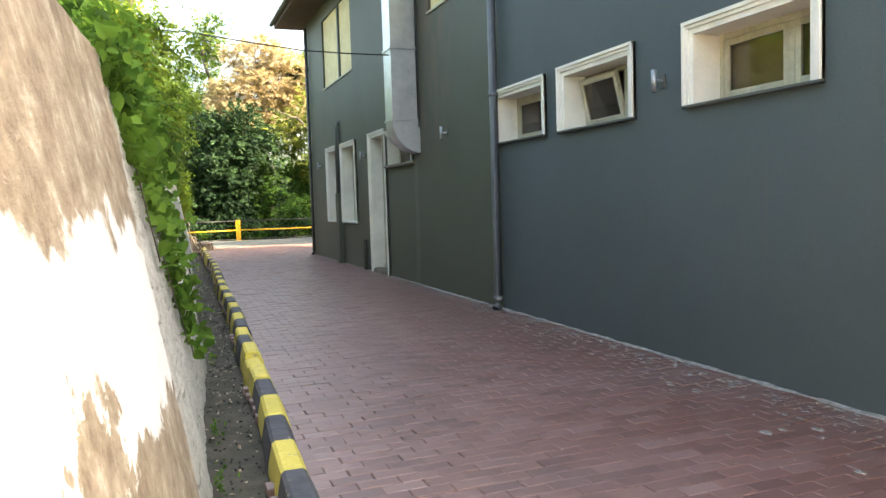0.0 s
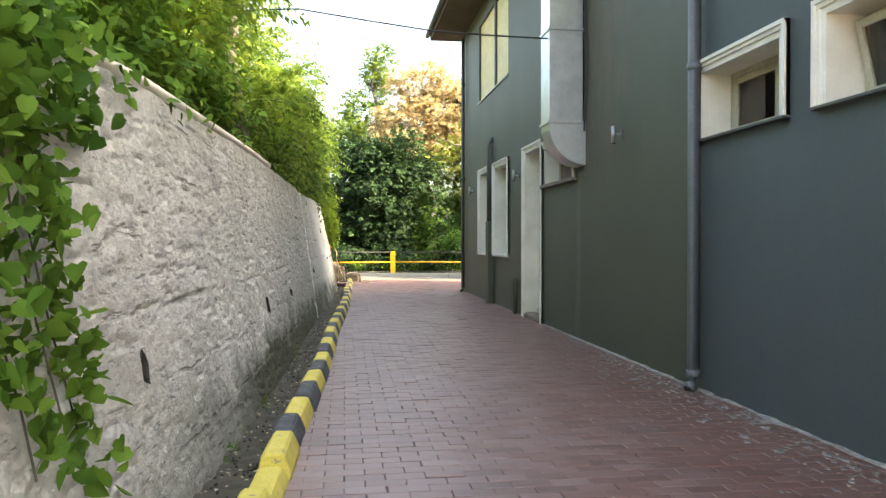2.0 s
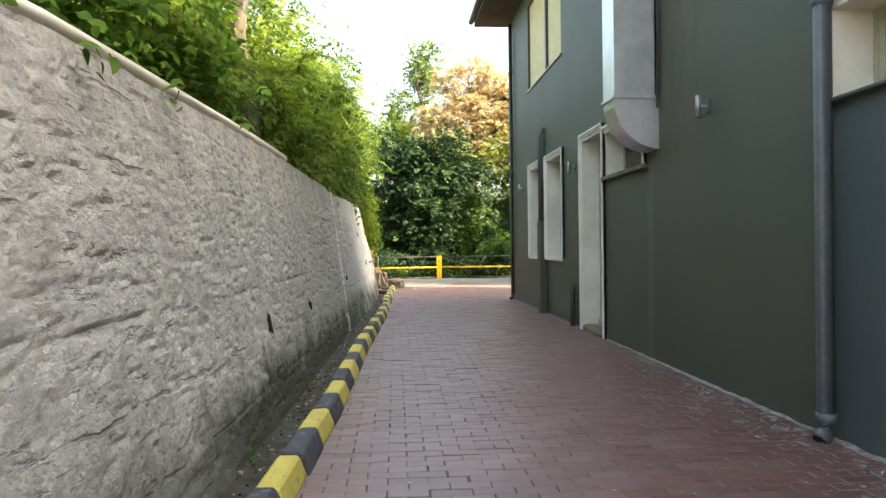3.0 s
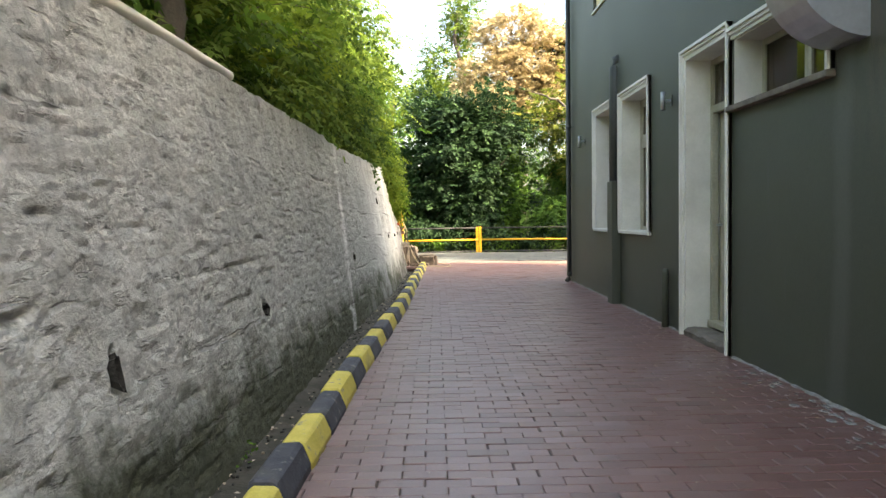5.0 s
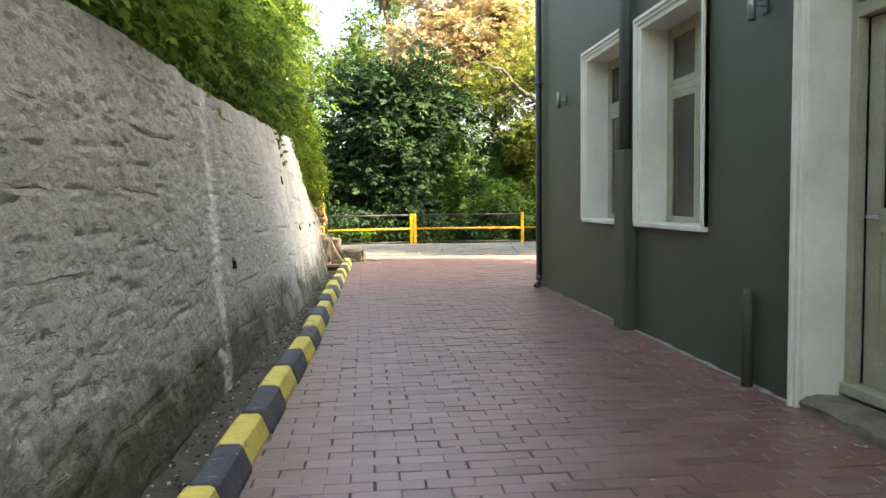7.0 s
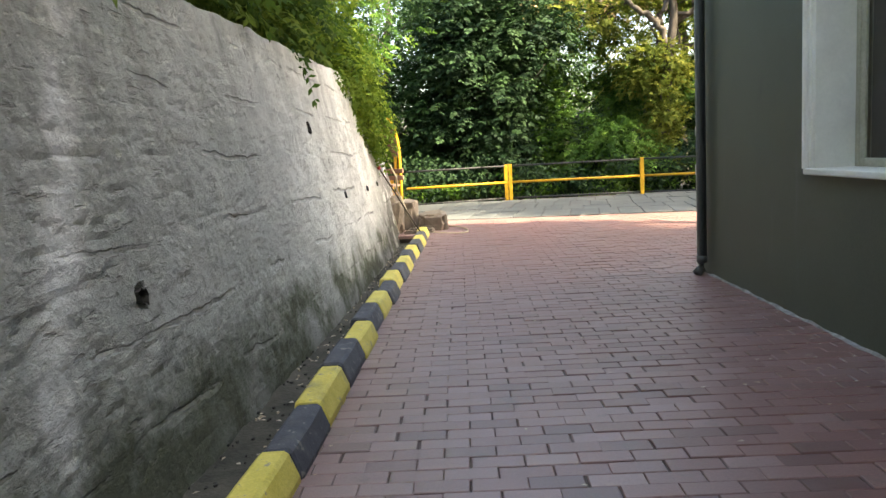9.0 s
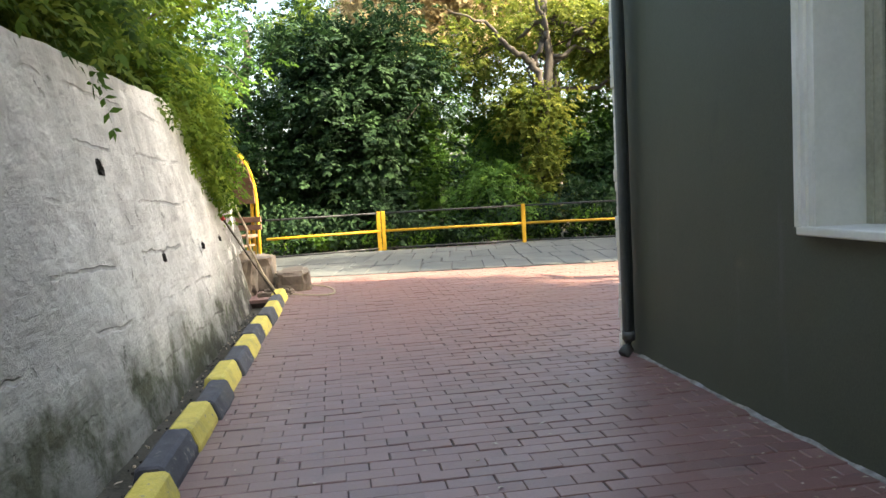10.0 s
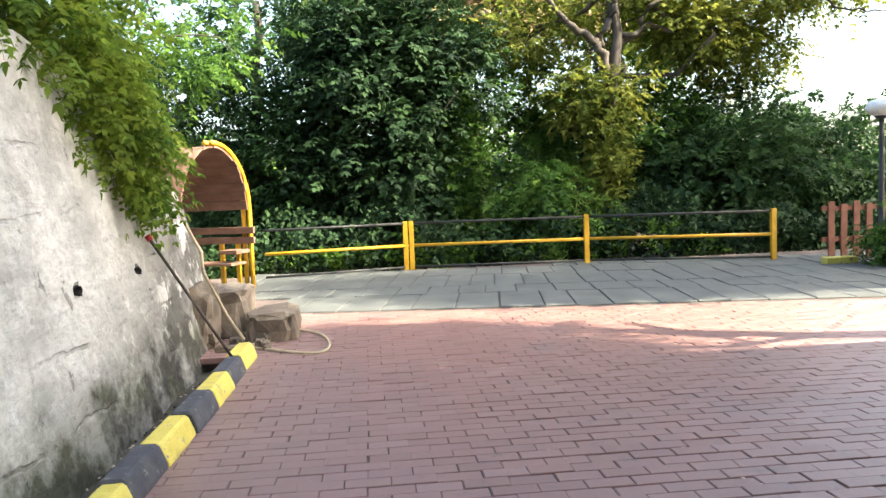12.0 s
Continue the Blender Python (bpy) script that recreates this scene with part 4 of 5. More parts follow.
# light beside the door into which the duct runs
win = empty("window_8", "wide fanlight with white surround, half covered by a duct", "window", kind="structure", at=(XF, LIGHT[0], LIGHT[2]))
bm = bmesh.new()
for d, b in ((0.022, T), (0.04, T * 0.66), (0.058, T * 0.34)):
    box(bm, (XF - d, LIGHT[0], LIGHT[2]), (XF + 0.002, LIGHT[0] + b, LIGHT[3]), 0.004)
    box(bm, (XF - d - 0.001, LIGHT[0], LIGHT[3] - b), (XF + 0.002, DOOR[0] - 0.004, LIGHT[3]), 0.004)
part("trim", bm, WHITE, win, "white moulded plaster surround")
part("sill", boxed((XF - 0.07, LIGHT[0] - 0.01, LIGHT[2] - 0.05), (XF + 0.3, DOOR[0] - 0.005, LIGHT[2]), 0.008), ROCK, win, "stained sill")
bm = box(boxed((XF, LIGHT[0] + T - 0.001, LIGHT[2]), (XF + 0.35, LIGHT[0] + T + 0.012, LIGHT[3] - T)), (XF, LIGHT[0] + T, LIGHT[3] - T - 0.012), (XF + 0.35, LIGHT[1] - 0.02, LIGHT[3] - T + 0.001))
box(bm, (XF, LIGHT[1] - 0.033, LIGHT[2]), (XF + 0.35, LIGHT[1] - 0.019, LIGHT[3] - T))
part("reveal", bm, WHITE, win, "white plastered reveal")
sash(win, XF + 0.24, LIGHT[0] + T + 0.012, 13.75, LIGHT[2], LIGHT[3] - T - 0.012, glass=DOOR_GLASS)
sash(win, XF + 0.24, 13.75, LIGHT[1] - 0.034, LIGHT[2], LIGHT[3] - T - 0.012, glass=DOOR_GLASS)

# ---- the ventilation duct ----
duct = empty("ventilation_duct", "square galvanised steel duct climbing the facade, elbowed into a fanlight", "duct", at=(3.85, 12.75, 2.3))
DX0, DX1, DY0, DY1 = 3.60, 4.06, 12.50, 12.93
for z0, z1 in ((2.93, 4.15), (4.17, 5.45), (5.47, 6.70)):
    part("segment", boxed((DX0, DY0, z0), (DX1, DY1, z1), 0.006), STEEL, duct)
for z in (2.93, 4.16, 5.46):
    part("flange", boxed((DX0 - 0.018, DY0 - 0.018, z - 0.018), (DX1 + 0.01, DY1 + 0.018, z + 0.018), 0.004), STEEL, duct, "bolted duct flange")
bm = bmesh.new()
prof = [(4.12, 2.93), (DX0, 2.93)] + [(4.12 - (4.12 - DX0) * math.cos(a), 2.91 - 0.55 * math.sin(a)) for a in [math.pi / 2 * k / 10 for k in range(11)]] + [(4.30, 2.36), (4.30, 2.80)]
extrude_profile(bm, prof, DY0 + 0.004, DY1 - 0.004, lambda a, b, y: (a, y, b))
part("elbow", bm, STEEL, duct, "seamed quarter-round duct elbow")
bm = bmesh.new()
tube(bm, [(4.06, 12.44, 2.8), (4.07, 12.42, 3.6), (4.06, 12.43, 4.6), (4.06, 12.44, 6.7)], 0.012, 6)
thing("cable", bm, BLACK_METAL, "black cable fixed beside the duct on the facade", "cable")
bm = bmesh.new()
tube(bm, [(3.60, 12.60, 4.05), (2.8, 12.4, 4.01), (2.04, 12.3, 4.01), (1.2, 12.2, 4.08), (0.36, 12.2, 4.19), (-0.3, 12.8, 4.34), (-0.64, 13.6, 4.5)], 0.011, 6)
thing("cable", bm, BLACK_METAL, "thin black cable slung across the alley from the duct", "cable")


# ---- pipes and wall lamps on the facade ----
def pipe(label, y, x, z0, z1, r, mat, shoe=True, clips=()):
    ob = empty("downpipe", label, "downpipe", at=(x, y, z0))
    bm = bmesh.new()
    pts = [(x, y, z1), (x, y, z0 + 0.12)]
    if shoe:
        pts += [(x - 0.012, y - 0.01, z0 + 0.06), (x - 0.06, y - 0.03, z0 + 0.015)]
    tube(bm, pts, r, 14)
    part("pipe", bm, mat, ob, smooth=True)
    if shoe:
        part("ring", tube(bmesh.new(), [(x, y, z0 + 0.125), (x, y, z0 + 0.19)], r * 1.10, 14), mat, ob, smooth=True)
        e, d = Vector((x - 0.06, y - 0.03, z0 + 0.015)), Vector((-0.048, -0.02, -0.045)).normalized()
        # a solid black disc stands for the shade inside the pipe
        part("mouth", tube(bmesh.new(), [e - d * 0.01, e + d * 0.004], r * 0.82, 14), BLACK_METAL, ob, "black disc for the shade inside the mouth")
    for z in clips:
        bm = bmesh.new()
        tube(bm, [(x, y, z - 0.03), (x, y, z + 0.03)], r * 1.16, 14)
        part("socket", bm, mat, ob, smooth=True)
        part("bracket", boxed((x, y - 0.02, z - 0.012), (XF + 0.01, y + 0.02, z + 0.012)), mat, ob)
    return ob


pipe("grey plastic downpipe on the facade with an open shoe", 9.22, XF - 0.085, 0.0, 6.7, 0.058, PIPE_GREY, True, (2.9, 5.2))
pipe("dark painted downpipe at the building corner with an open shoe", 22.43, XF - 0.075, 0.0, 6.7, 0.046, PIPE_DARK, True, (3.0, 5.5))
casing = empty("pipe_casing", "grey painted boxed pipe between the tall windows", "pipe casing", at=(XF, 18.8, 0))
part("lower_box", boxed((XF - 0.13, 18.655, -0.02), (XF + 0.0, 18.95, 1.78), 0.012), FACADE, casing)
bm = bmesh.new()
tube(bm, [(XF - 0.07, 18.80, 1.7), (XF - 0.07, 18.80, 3.42), (XF - 0.05, 18.80, 3.52), (XF + 0.03, 18.80, 3.56)], 0.06, 12)
part("upper_pipe", bm, PIPE_DARK, casing, smooth=True)
bm = bmesh.new()
tube(bm, [(XF - 0.05, 16.42, -0.02), (XF - 0.05, 16.42, 0.62), (XF - 0.045, 16.42, 0.67)], [0.04, 0.04, 0.028], 10)
thing("pipe_stub", bm, FACADE, "short grey painted pipe stub rising beside the facade", "pipe", smooth=True)
# rough pale edge of the end wall's cladding
bm = bmesh.new()
z = 0.0
while z < 6.7:
    hgt = float(rng.uniform(0.07, 0.14))
    d = float(rng.uniform(0.0, 0.02))
    box(bm, (XF - 0.016 - d, END - 0.045, z), (XF + 0.3, END + 0.03, z + hgt), 0.01)
    z += hgt
thing("trim", bm, WHITE, "ragged pale mortar edge at the building corner", "trim", "structure")


def wall_lamp(y, z):
    ob = empty("wall_lamp", "small steel up-and-down wall lamp on the facade", "wall lamp", "facade lamps", at=(XF, y, z))
    part("backplate", boxed((XF - 0.014, y - 0.035, z - 0.06), (XF + 0.001, y + 0.035, z + 0.06), 0.004), PIPE_DARK, ob)
    part("arm", tube(bmesh.new(), [(XF - 0.01, y, z), (XF - 0.09, y, z)], 0.016, 8), STEEL, ob)
    shade = part("shade", tube(bmesh.new(), [(XF - 0.10, y, z - 0.10), (XF - 0.10, y, z + 0.10)], 0.026, 14), LAMP_STEEL, ob, "brushed steel cylinder", True)
    part("lens", tube(bmesh.new(), [(XF - 0.10, y, z - 0.106), (XF - 0.10, y, z - 0.10)], 0.022, 12), BLACK_METAL, shade)


for y, z in ((11.2, 2.58), (5.72, 2.52), (16.33, 2.56), (21.2, 2.6)):
    wall_lamp(y, z)

# ragged mortar fillet along the foot of the facade
verts, faces = [], []
fy = [v for v in np.arange(-0.8, 22.4, 0.07) if not (DOOR[0] + 0.02 < v < DOOR[1] - 0.02)]
for v in fy:
    wd = max(0.008, (0.034 if v < 13 else 0.018) + 0.045 * noise.noise((v * 2.3, 1, 0)) + 0.025 * noise.noise((v * 9, 4, 0)))
    ht = max(0.0, 0.006 + 0.016 * noise.noise((v * 5, 2, 0)))
    verts += [(XF + 0.004, v, ht + 0.008), (XF - wd * 0.4, v, ht), (XF - wd, v, 0.004), (XF - wd - 0.01, v, -0.02)]
for i in range(len(fy) - 1):
    if fy[i + 1] - fy[i] < 0.1:
        for k in range(3):
            a = 4 * i + k
            faces.append((a, a + 1, a + 5, a + 4))
tagged(new("baseboard", mesh_of("baseboard", verts, faces, MORTAR)), "ragged pale mortar fillet along the foot of the facade", "mortar edge", kind="structure")

# ---- kerb of painted stones ----
EDGES = [-1.65, -0.55, 0.55, 1.65, 2.75, 3.85, 4.95, 6.05, 7.13, 8.22, 9.42, 10.61, 11.75, 12.95, 14.15, 15.22, 16.36, 17.55, 18.73, 19.95, 21.13, 22.27, 23.42, 24.5, 25.62, 26.72]
kerb = empty("kerb", "kerb of stones painted yellow and dark grey in turn, chipped", "kerb", kind="structure", at=(0.5, 4, 0))


def kerb_stone(y0, y1, mat, label, sunk=1.0):
    bm = bmesh.new()
    prof = [(-0.105, -0.22), (0.105, -0.22), (0.098, 0.03), (0.060, 0.125), (0.040, 0.140), (-0.050, 0.140), (-0.07, 0.125), (-0.095, 0.0)]
    dx, dz = float(rng.normal() * 0.010), float(rng.normal() * 0.007)
    ys = [y0 + 0.004, y0 + 0.02, (y0 + y1) / 2, y1 - 0.02, y1 - 0.004]
    rr = []
    for i, y in enumerate(ys):
        s = 0.93 if i in (0, 4) else 1.0
        rr.append([bm.verts.new((line(KERB_LINE, y) + dx + a * s + 0.004 * noise.noise((a * 20, y * 5, b * 20)), y, b * (s if b < 0 else s * sunk) + dz + (0.006 + 0.05 * (1 - sunk)) * noise.noise((a * 9, y * 4, 3)))) for a, b in prof])
    k = len(prof)
    for r0, r1 in zip(rr, rr[1:]):
        for i in range(k):
            bm.faces.new((r0[i], r0[(i + 1) % k], r1[(i + 1) % k], r1[i]))
    bm.faces.new(rr[0][::-1])
    bm.faces.new(rr[-1])
    part("kerb_stone", bm, mat, kerb, label)


for i, y in enumerate(EDGES):
    nxt = EDGES[i + 1] if i + 1 < len(EDGES) else y + 1.1
    m = y + (nxt - y) * 0.5
    kerb_stone(y, m, KERB_YELLOW, "yellow painted kerb stone")
    if i + 1 < len(EDGES):
        if y == 6.05:
            kerb_stone(m, nxt, KERB_YELLOW, "crumbled yellow painted kerb stone", 0.72)
        else:
            kerb_stone(m, nxt, KERB_DARK, "dark grey painted kerb stone")


# ---- fence along the drop ----
def railing():
    ob = empty("railing", "yellow post-and-rail fence with black metal rails at the drop", "fence", at=(2.95, 34.6, 0))
    posts = [(0.36, 33.9), (2.95, 34.6), (6.31, 34.27), (9.48, 33.29)]
    for i, (x, y) in enumerate(posts):
        if i == 0:
            continue
        for dx in ((-0.055, 0.055) if i == 1 else (0.0,)):
            part("post", boxed((x + dx - 0.045, y - 0.04, -0.03), (x + dx + 0.045, y + 0.04, 0.93), 0.006), YELLOW, ob, "yellow steel post")
    for (x0, y0), (x1, y1) in zip(posts, posts[1:]):
        for z, r, mat, nm, lb in ((0.47, 0.03, YELLOW, "mid_rail", "yellow middle rail"), (0.89, 0.022, BLACK_METAL, "top_rail", "black top rail"), (0.06, 0.022, BLACK_METAL, "bottom_rail", "black bottom rail")):
            part(nm, tube(bmesh.new(), [(x0, y0, z), (x1, y1, z)], r, 8), mat, ob, lb, True)
    return ob


railing()


# ---- barrel-roofed timber shelter ----
def shelter():
    ob = empty("garden_shelter", "timber garden shelter with curved plank roof and yellow steel arch", "shelter", at=(0.30, 32.73, 0))
    cy, r, base, x1, depth = 31.85, 0.88, 1.28, 0.30, 2.6

    def arch(x, rad, k=12):
        pts = [(x, cy + rad, -0.02), (x, cy + rad, 0.7), (x, cy + rad, base - 0.25)]
        return pts + [(x, cy + rad * math.cos(a), base + rad * 1.12 * math.sin(a)) for a in [math.pi * 0.52 * i / k for i in range(k + 1)]]

    for x in (x1, x1 - 0.11):
        part("arch", tube(bmesh.new(), arch(x, r + 0.03), 0.038, 8), YELLOW, ob, "yellow steel half arch", True)
    part("arch", tube(bmesh.new(), arch(x1 - depth, r + 0.03), 0.038, 8), YELLOW, ob, "yellow steel half arch", True)
    n = 20
    for i in range(n):
        a0, a1 = math.pi * (i + 0.03) / n, math.pi * (i + 0.97) / n
        bm = bmesh.new()
        prof = [(cy + q * math.cos(a), base + q * 1.12 * math.sin(a)) for q, a in ((r - 0.035, a0), (r - 0.01, a0), (r - 0.01, a1), (r - 0.035, a1))]
        out = 0.02 * float(rng.uniform(-1, 1))
        extrude_profile(bm, prof, x1 - depth + 0.05, x1 + 0.01 + out, lambda a, b, x: (x, a, b))
        part("roof_plank", bm, WOOD, ob)
    for z in (0.74, 0.90):
        part("back_rail", boxed((x1 - depth, cy + r - 0.05, z), (x1 + 0.10, cy + r, z + 0.11), 0.006), WOOD, ob, "weathered plank rail")
    part("seat", boxed((x1 - depth + 0.1, cy + r - 0.5, 0.42), (x1 - 0.05, cy + r - 0.06, 0.46), 0.006), WOOD, ob, "plank seat")
    for x in (x1 - 1.3, x1 - depth + 0.1):
        part("post", boxed((x - 0.04, cy - r - 0.04, -0.02), (x + 0.04, cy - r + 0.04, base + 0.05), 0.005), WOOD, ob)
    for x in (x1 - 0.22, x1 - 0.52, x1 - 1.6):
        part("leg", boxed((x - 0.035, cy + r - 0.03, -0.02), (x + 0.035, cy + r + 0.03, 0.76), 0.005), YELLOW, ob, "yellow steel leg")
    part("arm_rest", boxed((x1 - 0.3, cy + r - 0.45, 0.60), (x1 + 0.02, cy + r - 0.05, 0.66), 0.006), WOOD, ob)
    ob.rotation_euler = (0, 0, radians(-22))
    return ob


shelter()


# ---- rubble, stick and rope at the wall's end ----
def boulder(x, y, z, sx, sy, sz, label, seed, square=0.6):
    bm = bmesh.new()
    bmesh.ops.create_icosphere(bm, subdivisions=3, radius=1.0)
    for v in bm.verts:
        d = v.co.normalized()
        q = 1 + (0.28 if square > 0.5 else 0.17) * noise.fractal(d * 1.9 + Vector((seed, 0, 0)), 1.0, 2.0, 4)
        s = Vector((math.copysign(abs(d.x) ** square, d.x), math.copysign(abs(d.y) ** square, d.y), math.copysign(abs(d.z) ** square, d.z)))
        v.co = Vector((x + s.x * sx * q, y + s.y * sy * q, z + s.z * sz * q))
    return thing("boulder", bm, ROCK, label, "rock", smooth=False)


boulder(1.20, 28.35, 0.10, 0.25, 0.40, 0.19, "squared grey stone block at the end of the kerb", 1, 0.36)
boulder(0.62, 28.7, 0.20, 0.30, 0.45, 0.30, "pale broken concrete lump against the wall end", 2, 0.4)
boulder(0.50, 27.9, 0.30, 0.22, 0.36, 0.32, "broken masonry piled at the end of the wall", 3)
boulder(0.15, 28.9, 0.2, 0.35, 0.7, 0.3, "earthy boulder under the vines", 5)
for k in range(16):
    boulder(0.75 + float(rng.uniform(0, 0.5)), 27.5 + float(rng.uniform(0, 0.9)), 0.02, *(float(rng.uniform(0.03, 0.08)) for _ in range(3)), "small broken stone on the paving", 10 + k)
stick = empty("broom_stick", "thin grey pole with a red tip leaning on the wall", "pole", at=(1.12, 26.77, 0))
A, B = Vector((1.12, 26.72, 0.0)), Vector((0.50, 26.58, 1.12))
part("shaft", tube(bmesh.new(), [A, A.lerp(B, 0.5), B], 0.012, 8), BARK, stick, smooth=True)
part("tip", tube(bmesh.new(), [B, B + (B - A).normalized() * 0.05], 0.026, 8), plain("red_plastic", (0.45, 0.03, 0.03), (0.55, 0.05, 0.04), 5, 0.4), stick, "red plastic cap", True)
bm = bmesh.new()
pts = []
for k in range(40):
    a = k / 39
    pts.append((0.95 + 1.05 * math.sin(math.pi * a) ** 1 * (0.6 + 0.4 * a), 28.2 - 0.75 * a + 0.45 * math.sin(2.2 * math.pi * a), 0.015 + 0.35 * max(0, 0.12 - a) * 6))
tube(bm, pts, 0.013, 6)
thing("rope", bm, ROPE, "loose pale rope lying in a loop on the paving", "rope", smooth=True)
bm = bmesh.new()
tube(bm, [(0.36, 27.2, 1.75), (0.48, 27.35, 1.5), (0.56, 27.5, 1.2), (0.66, 27.6, 0.95), (0.64, 27.7, 0.75), (0.8, 27.9, 0.3), (0.95, 27.9, 0.05)], 0.016, 7)
thing("hose", bm, ROPE, "pale hose hanging over the end of the wall", "hose", smooth=True)
# pale pipe along the top of the wall
bm = bmesh.new()
tube(bm, [(wall_x(y, line(WALL_TOP, y)) - 0.04, y, line(WALL_TOP, y) + 0.045) for y in np.linspace(5.5, 13.9, 15)], 0.045, 10)
thing("pipe", bm, WHITE, "weathered white pipe lying along the top of the wall", "pipe", smooth=True)

# ---- forecourt edge: lamp, picket fence, shrub, yellow kerb ----
LX, LY = 10.55, 31.9
lamp = empty("street_lamp", "black garden lamp post with a white domed head", "street lamp", at=(LX, LY, 0))
part("pole", tube(bmesh.new(), [(LX, LY, -0.02), (LX, LY, 0.5), (LX, LY, 0.52), (LX, LY, 2.40)], [0.07, 0.07, 0.045, 0.04], 10), BLACK_METAL, lamp, smooth=True)
part("collar", tube(bmesh.new(), [(LX, LY, 2.36), (LX, LY, 2.46)], [0.09, 0.12], 12), BLACK_METAL, lamp)
bm = bmesh.new()
bmesh.ops.create_uvsphere(bm, u_segments=20, v_segments=12, radius=0.24)
for v in bm.verts:
    v.co = Vector((LX + v.co.x, LY + v.co.y, 2.54 + v.co.z * 0.62))
part("globe", bm, LAMP_WHITE, lamp, "white opal dome", True)
fence = empty("picket_fence", "red-stained low timber picket fence behind a shrub", "fence", at=(9.95, 33.4, 0))
for k in range(5):
    xx = 10.35 + 0.24 * k
    part("picket", boxed((xx, 33.0, -0.02), (xx + 0.12, 33.03, 1.02 - 0.05 * (k % 2)), 0.006), WOOD_RED, fence)
for z in (0.3, 0.85):
    part("rail", boxed((10.25, 33.03, z), (11.6, 33.07, z + 0.09), 0.005), WOOD_RED, fence)
for x0, y0 in ((9.75, 32.1), (10.35, 30.9)):
    thing("kerb_block", boxed((x0, y0, -0.1), (x0 + 0.55, y0 + 0.2, 0.12), 0.02), KERB_YELLOW, "yellow painted kerb block beside the shrub", "kerb")

# ---- plants ----
def plant(name, label, category, pos, leaf, mat, kind="", **kw):
    ob = new(name, leaf_mesh(name, pos, leaf, mat, **kw))
    return tagged(ob, label, category, kind=kind)


def bush(label, base, masses, leaf, mat, name="shrub"):
    """A shrub: some stems from the ground and one mass of leaves."""
    ob = empty(name, label, "shrub", at=base)
    for c, rad, *_ in masses:
        for _ in range(4):
            root = Vector((c[0] + rng.normal() * 0.06, c[1] + rng.normal() * 0.06, c[2] - rad[2] * 0.95))
            tip = Vector(c) + Vector(rng.normal(size=3) * 0.5 * np.asarray(rad))
            bm = bmesh.new()
            limb(bm, root, tip, 0.02, 0.006, 0.4, 5, 5)
            part("stem", bm, BARK, ob)
    pa = [crown_sprays(c, rad, cnt, max(3, per // 5), cl) for c, rad, cnt, per, cl in masses]
    f = new("foliage", frond_mesh("foliage", np.concatenate([p for p, _ in pa]), np.concatenate([q for _, q in pa]), leaf * 3.0, 5, leaf * 0.85, mat, 0.55))
    f.parent = ob
    f.matrix_parent_inverse = Matrix.Translation(-Vector(base))
    return ob


# creeper hanging down the wall in ragged strands
def creeper():
    pos = []

    def strand(y, z_end, dens, width):
        top = line(WALL_TOP, y) + 0.15
        z, yy = top, y
        while z > z_end:
            z -= float(rng.uniform(0.02, 0.05))
            yy += float(rng.normal() * 0.012)
            for _ in range(dens):
                w = width * (0.25 + 0.75 * (z - z_end) / max(0.1, top - z_end))
                py = yy + float(rng.normal()) * w
                pos.append((wall_x(py, z) + 0.03 + abs(float(rng.normal())) * 0.07, py, z))
    ends = [(4.0, 1.7), (4.4, 1.35), (4.8, 1.5), (5.2, 1.05), (5.55, 0.6), (5.7, 0.9), (5.9, 0.5), (6.05, 1.35), (6.25, 1.95), (7.6, 2.15)]
    for y in np.arange(4.2, 7.5, 0.16):
        strand(float(y), line(ends, y) + float(rng.uniform(0.0, 0.7)), 1, 0.06)
    for y, ze in ((5.45, 0.55), (5.82, 0.42), (5.72, 0.7), (5.2, 0.85), (4.6, 1.2)):
        strand(y, ze, 2, 0.045)
    for y in np.arange(4.2, 6.5, 0.12):
        strand(float(y), 1.72 + float(rng.uniform(0.0, 0.35)), 2, 0.07)
    pos = [p for p in pos if p[1] < 5.92 or p[2] > 1.75]
    for y in (7.3, 8.1, 9.4):
        strand(y, 2.16 - 0.1 * math.sin(y * 3.1), 1, 0.06)
    ob = empty("creeper", "green creeper hanging in ragged strands over the retaining wall", "climbing plant", at=(-0.3, 5.2, 2.3))
    lv = new("foliage", leaf_mesh("foliage", pos, 0.086, LEAF_VINE, droop=1.2, aspect=0.85, up=0.1, broad=True))
    lv.parent = ob
    lv.matrix_parent_inverse = Matrix.Translation((0.3, -5.2, -2.3))
    for y, ze in ((5.45, 0.55), (5.82, 0.42), (5.72, 0.7), (5.2, 0.85), (4.6, 1.2)):
        pts = [(wall_x(y, z) + 0.03, y + 0.04 * math.sin(z * 4 + y), z) for z in np.linspace(2.4, ze, 9)]
        part("stem", tube(bmesh.new(), pts, 0.0045, 5), BARK, ob)


creeper()


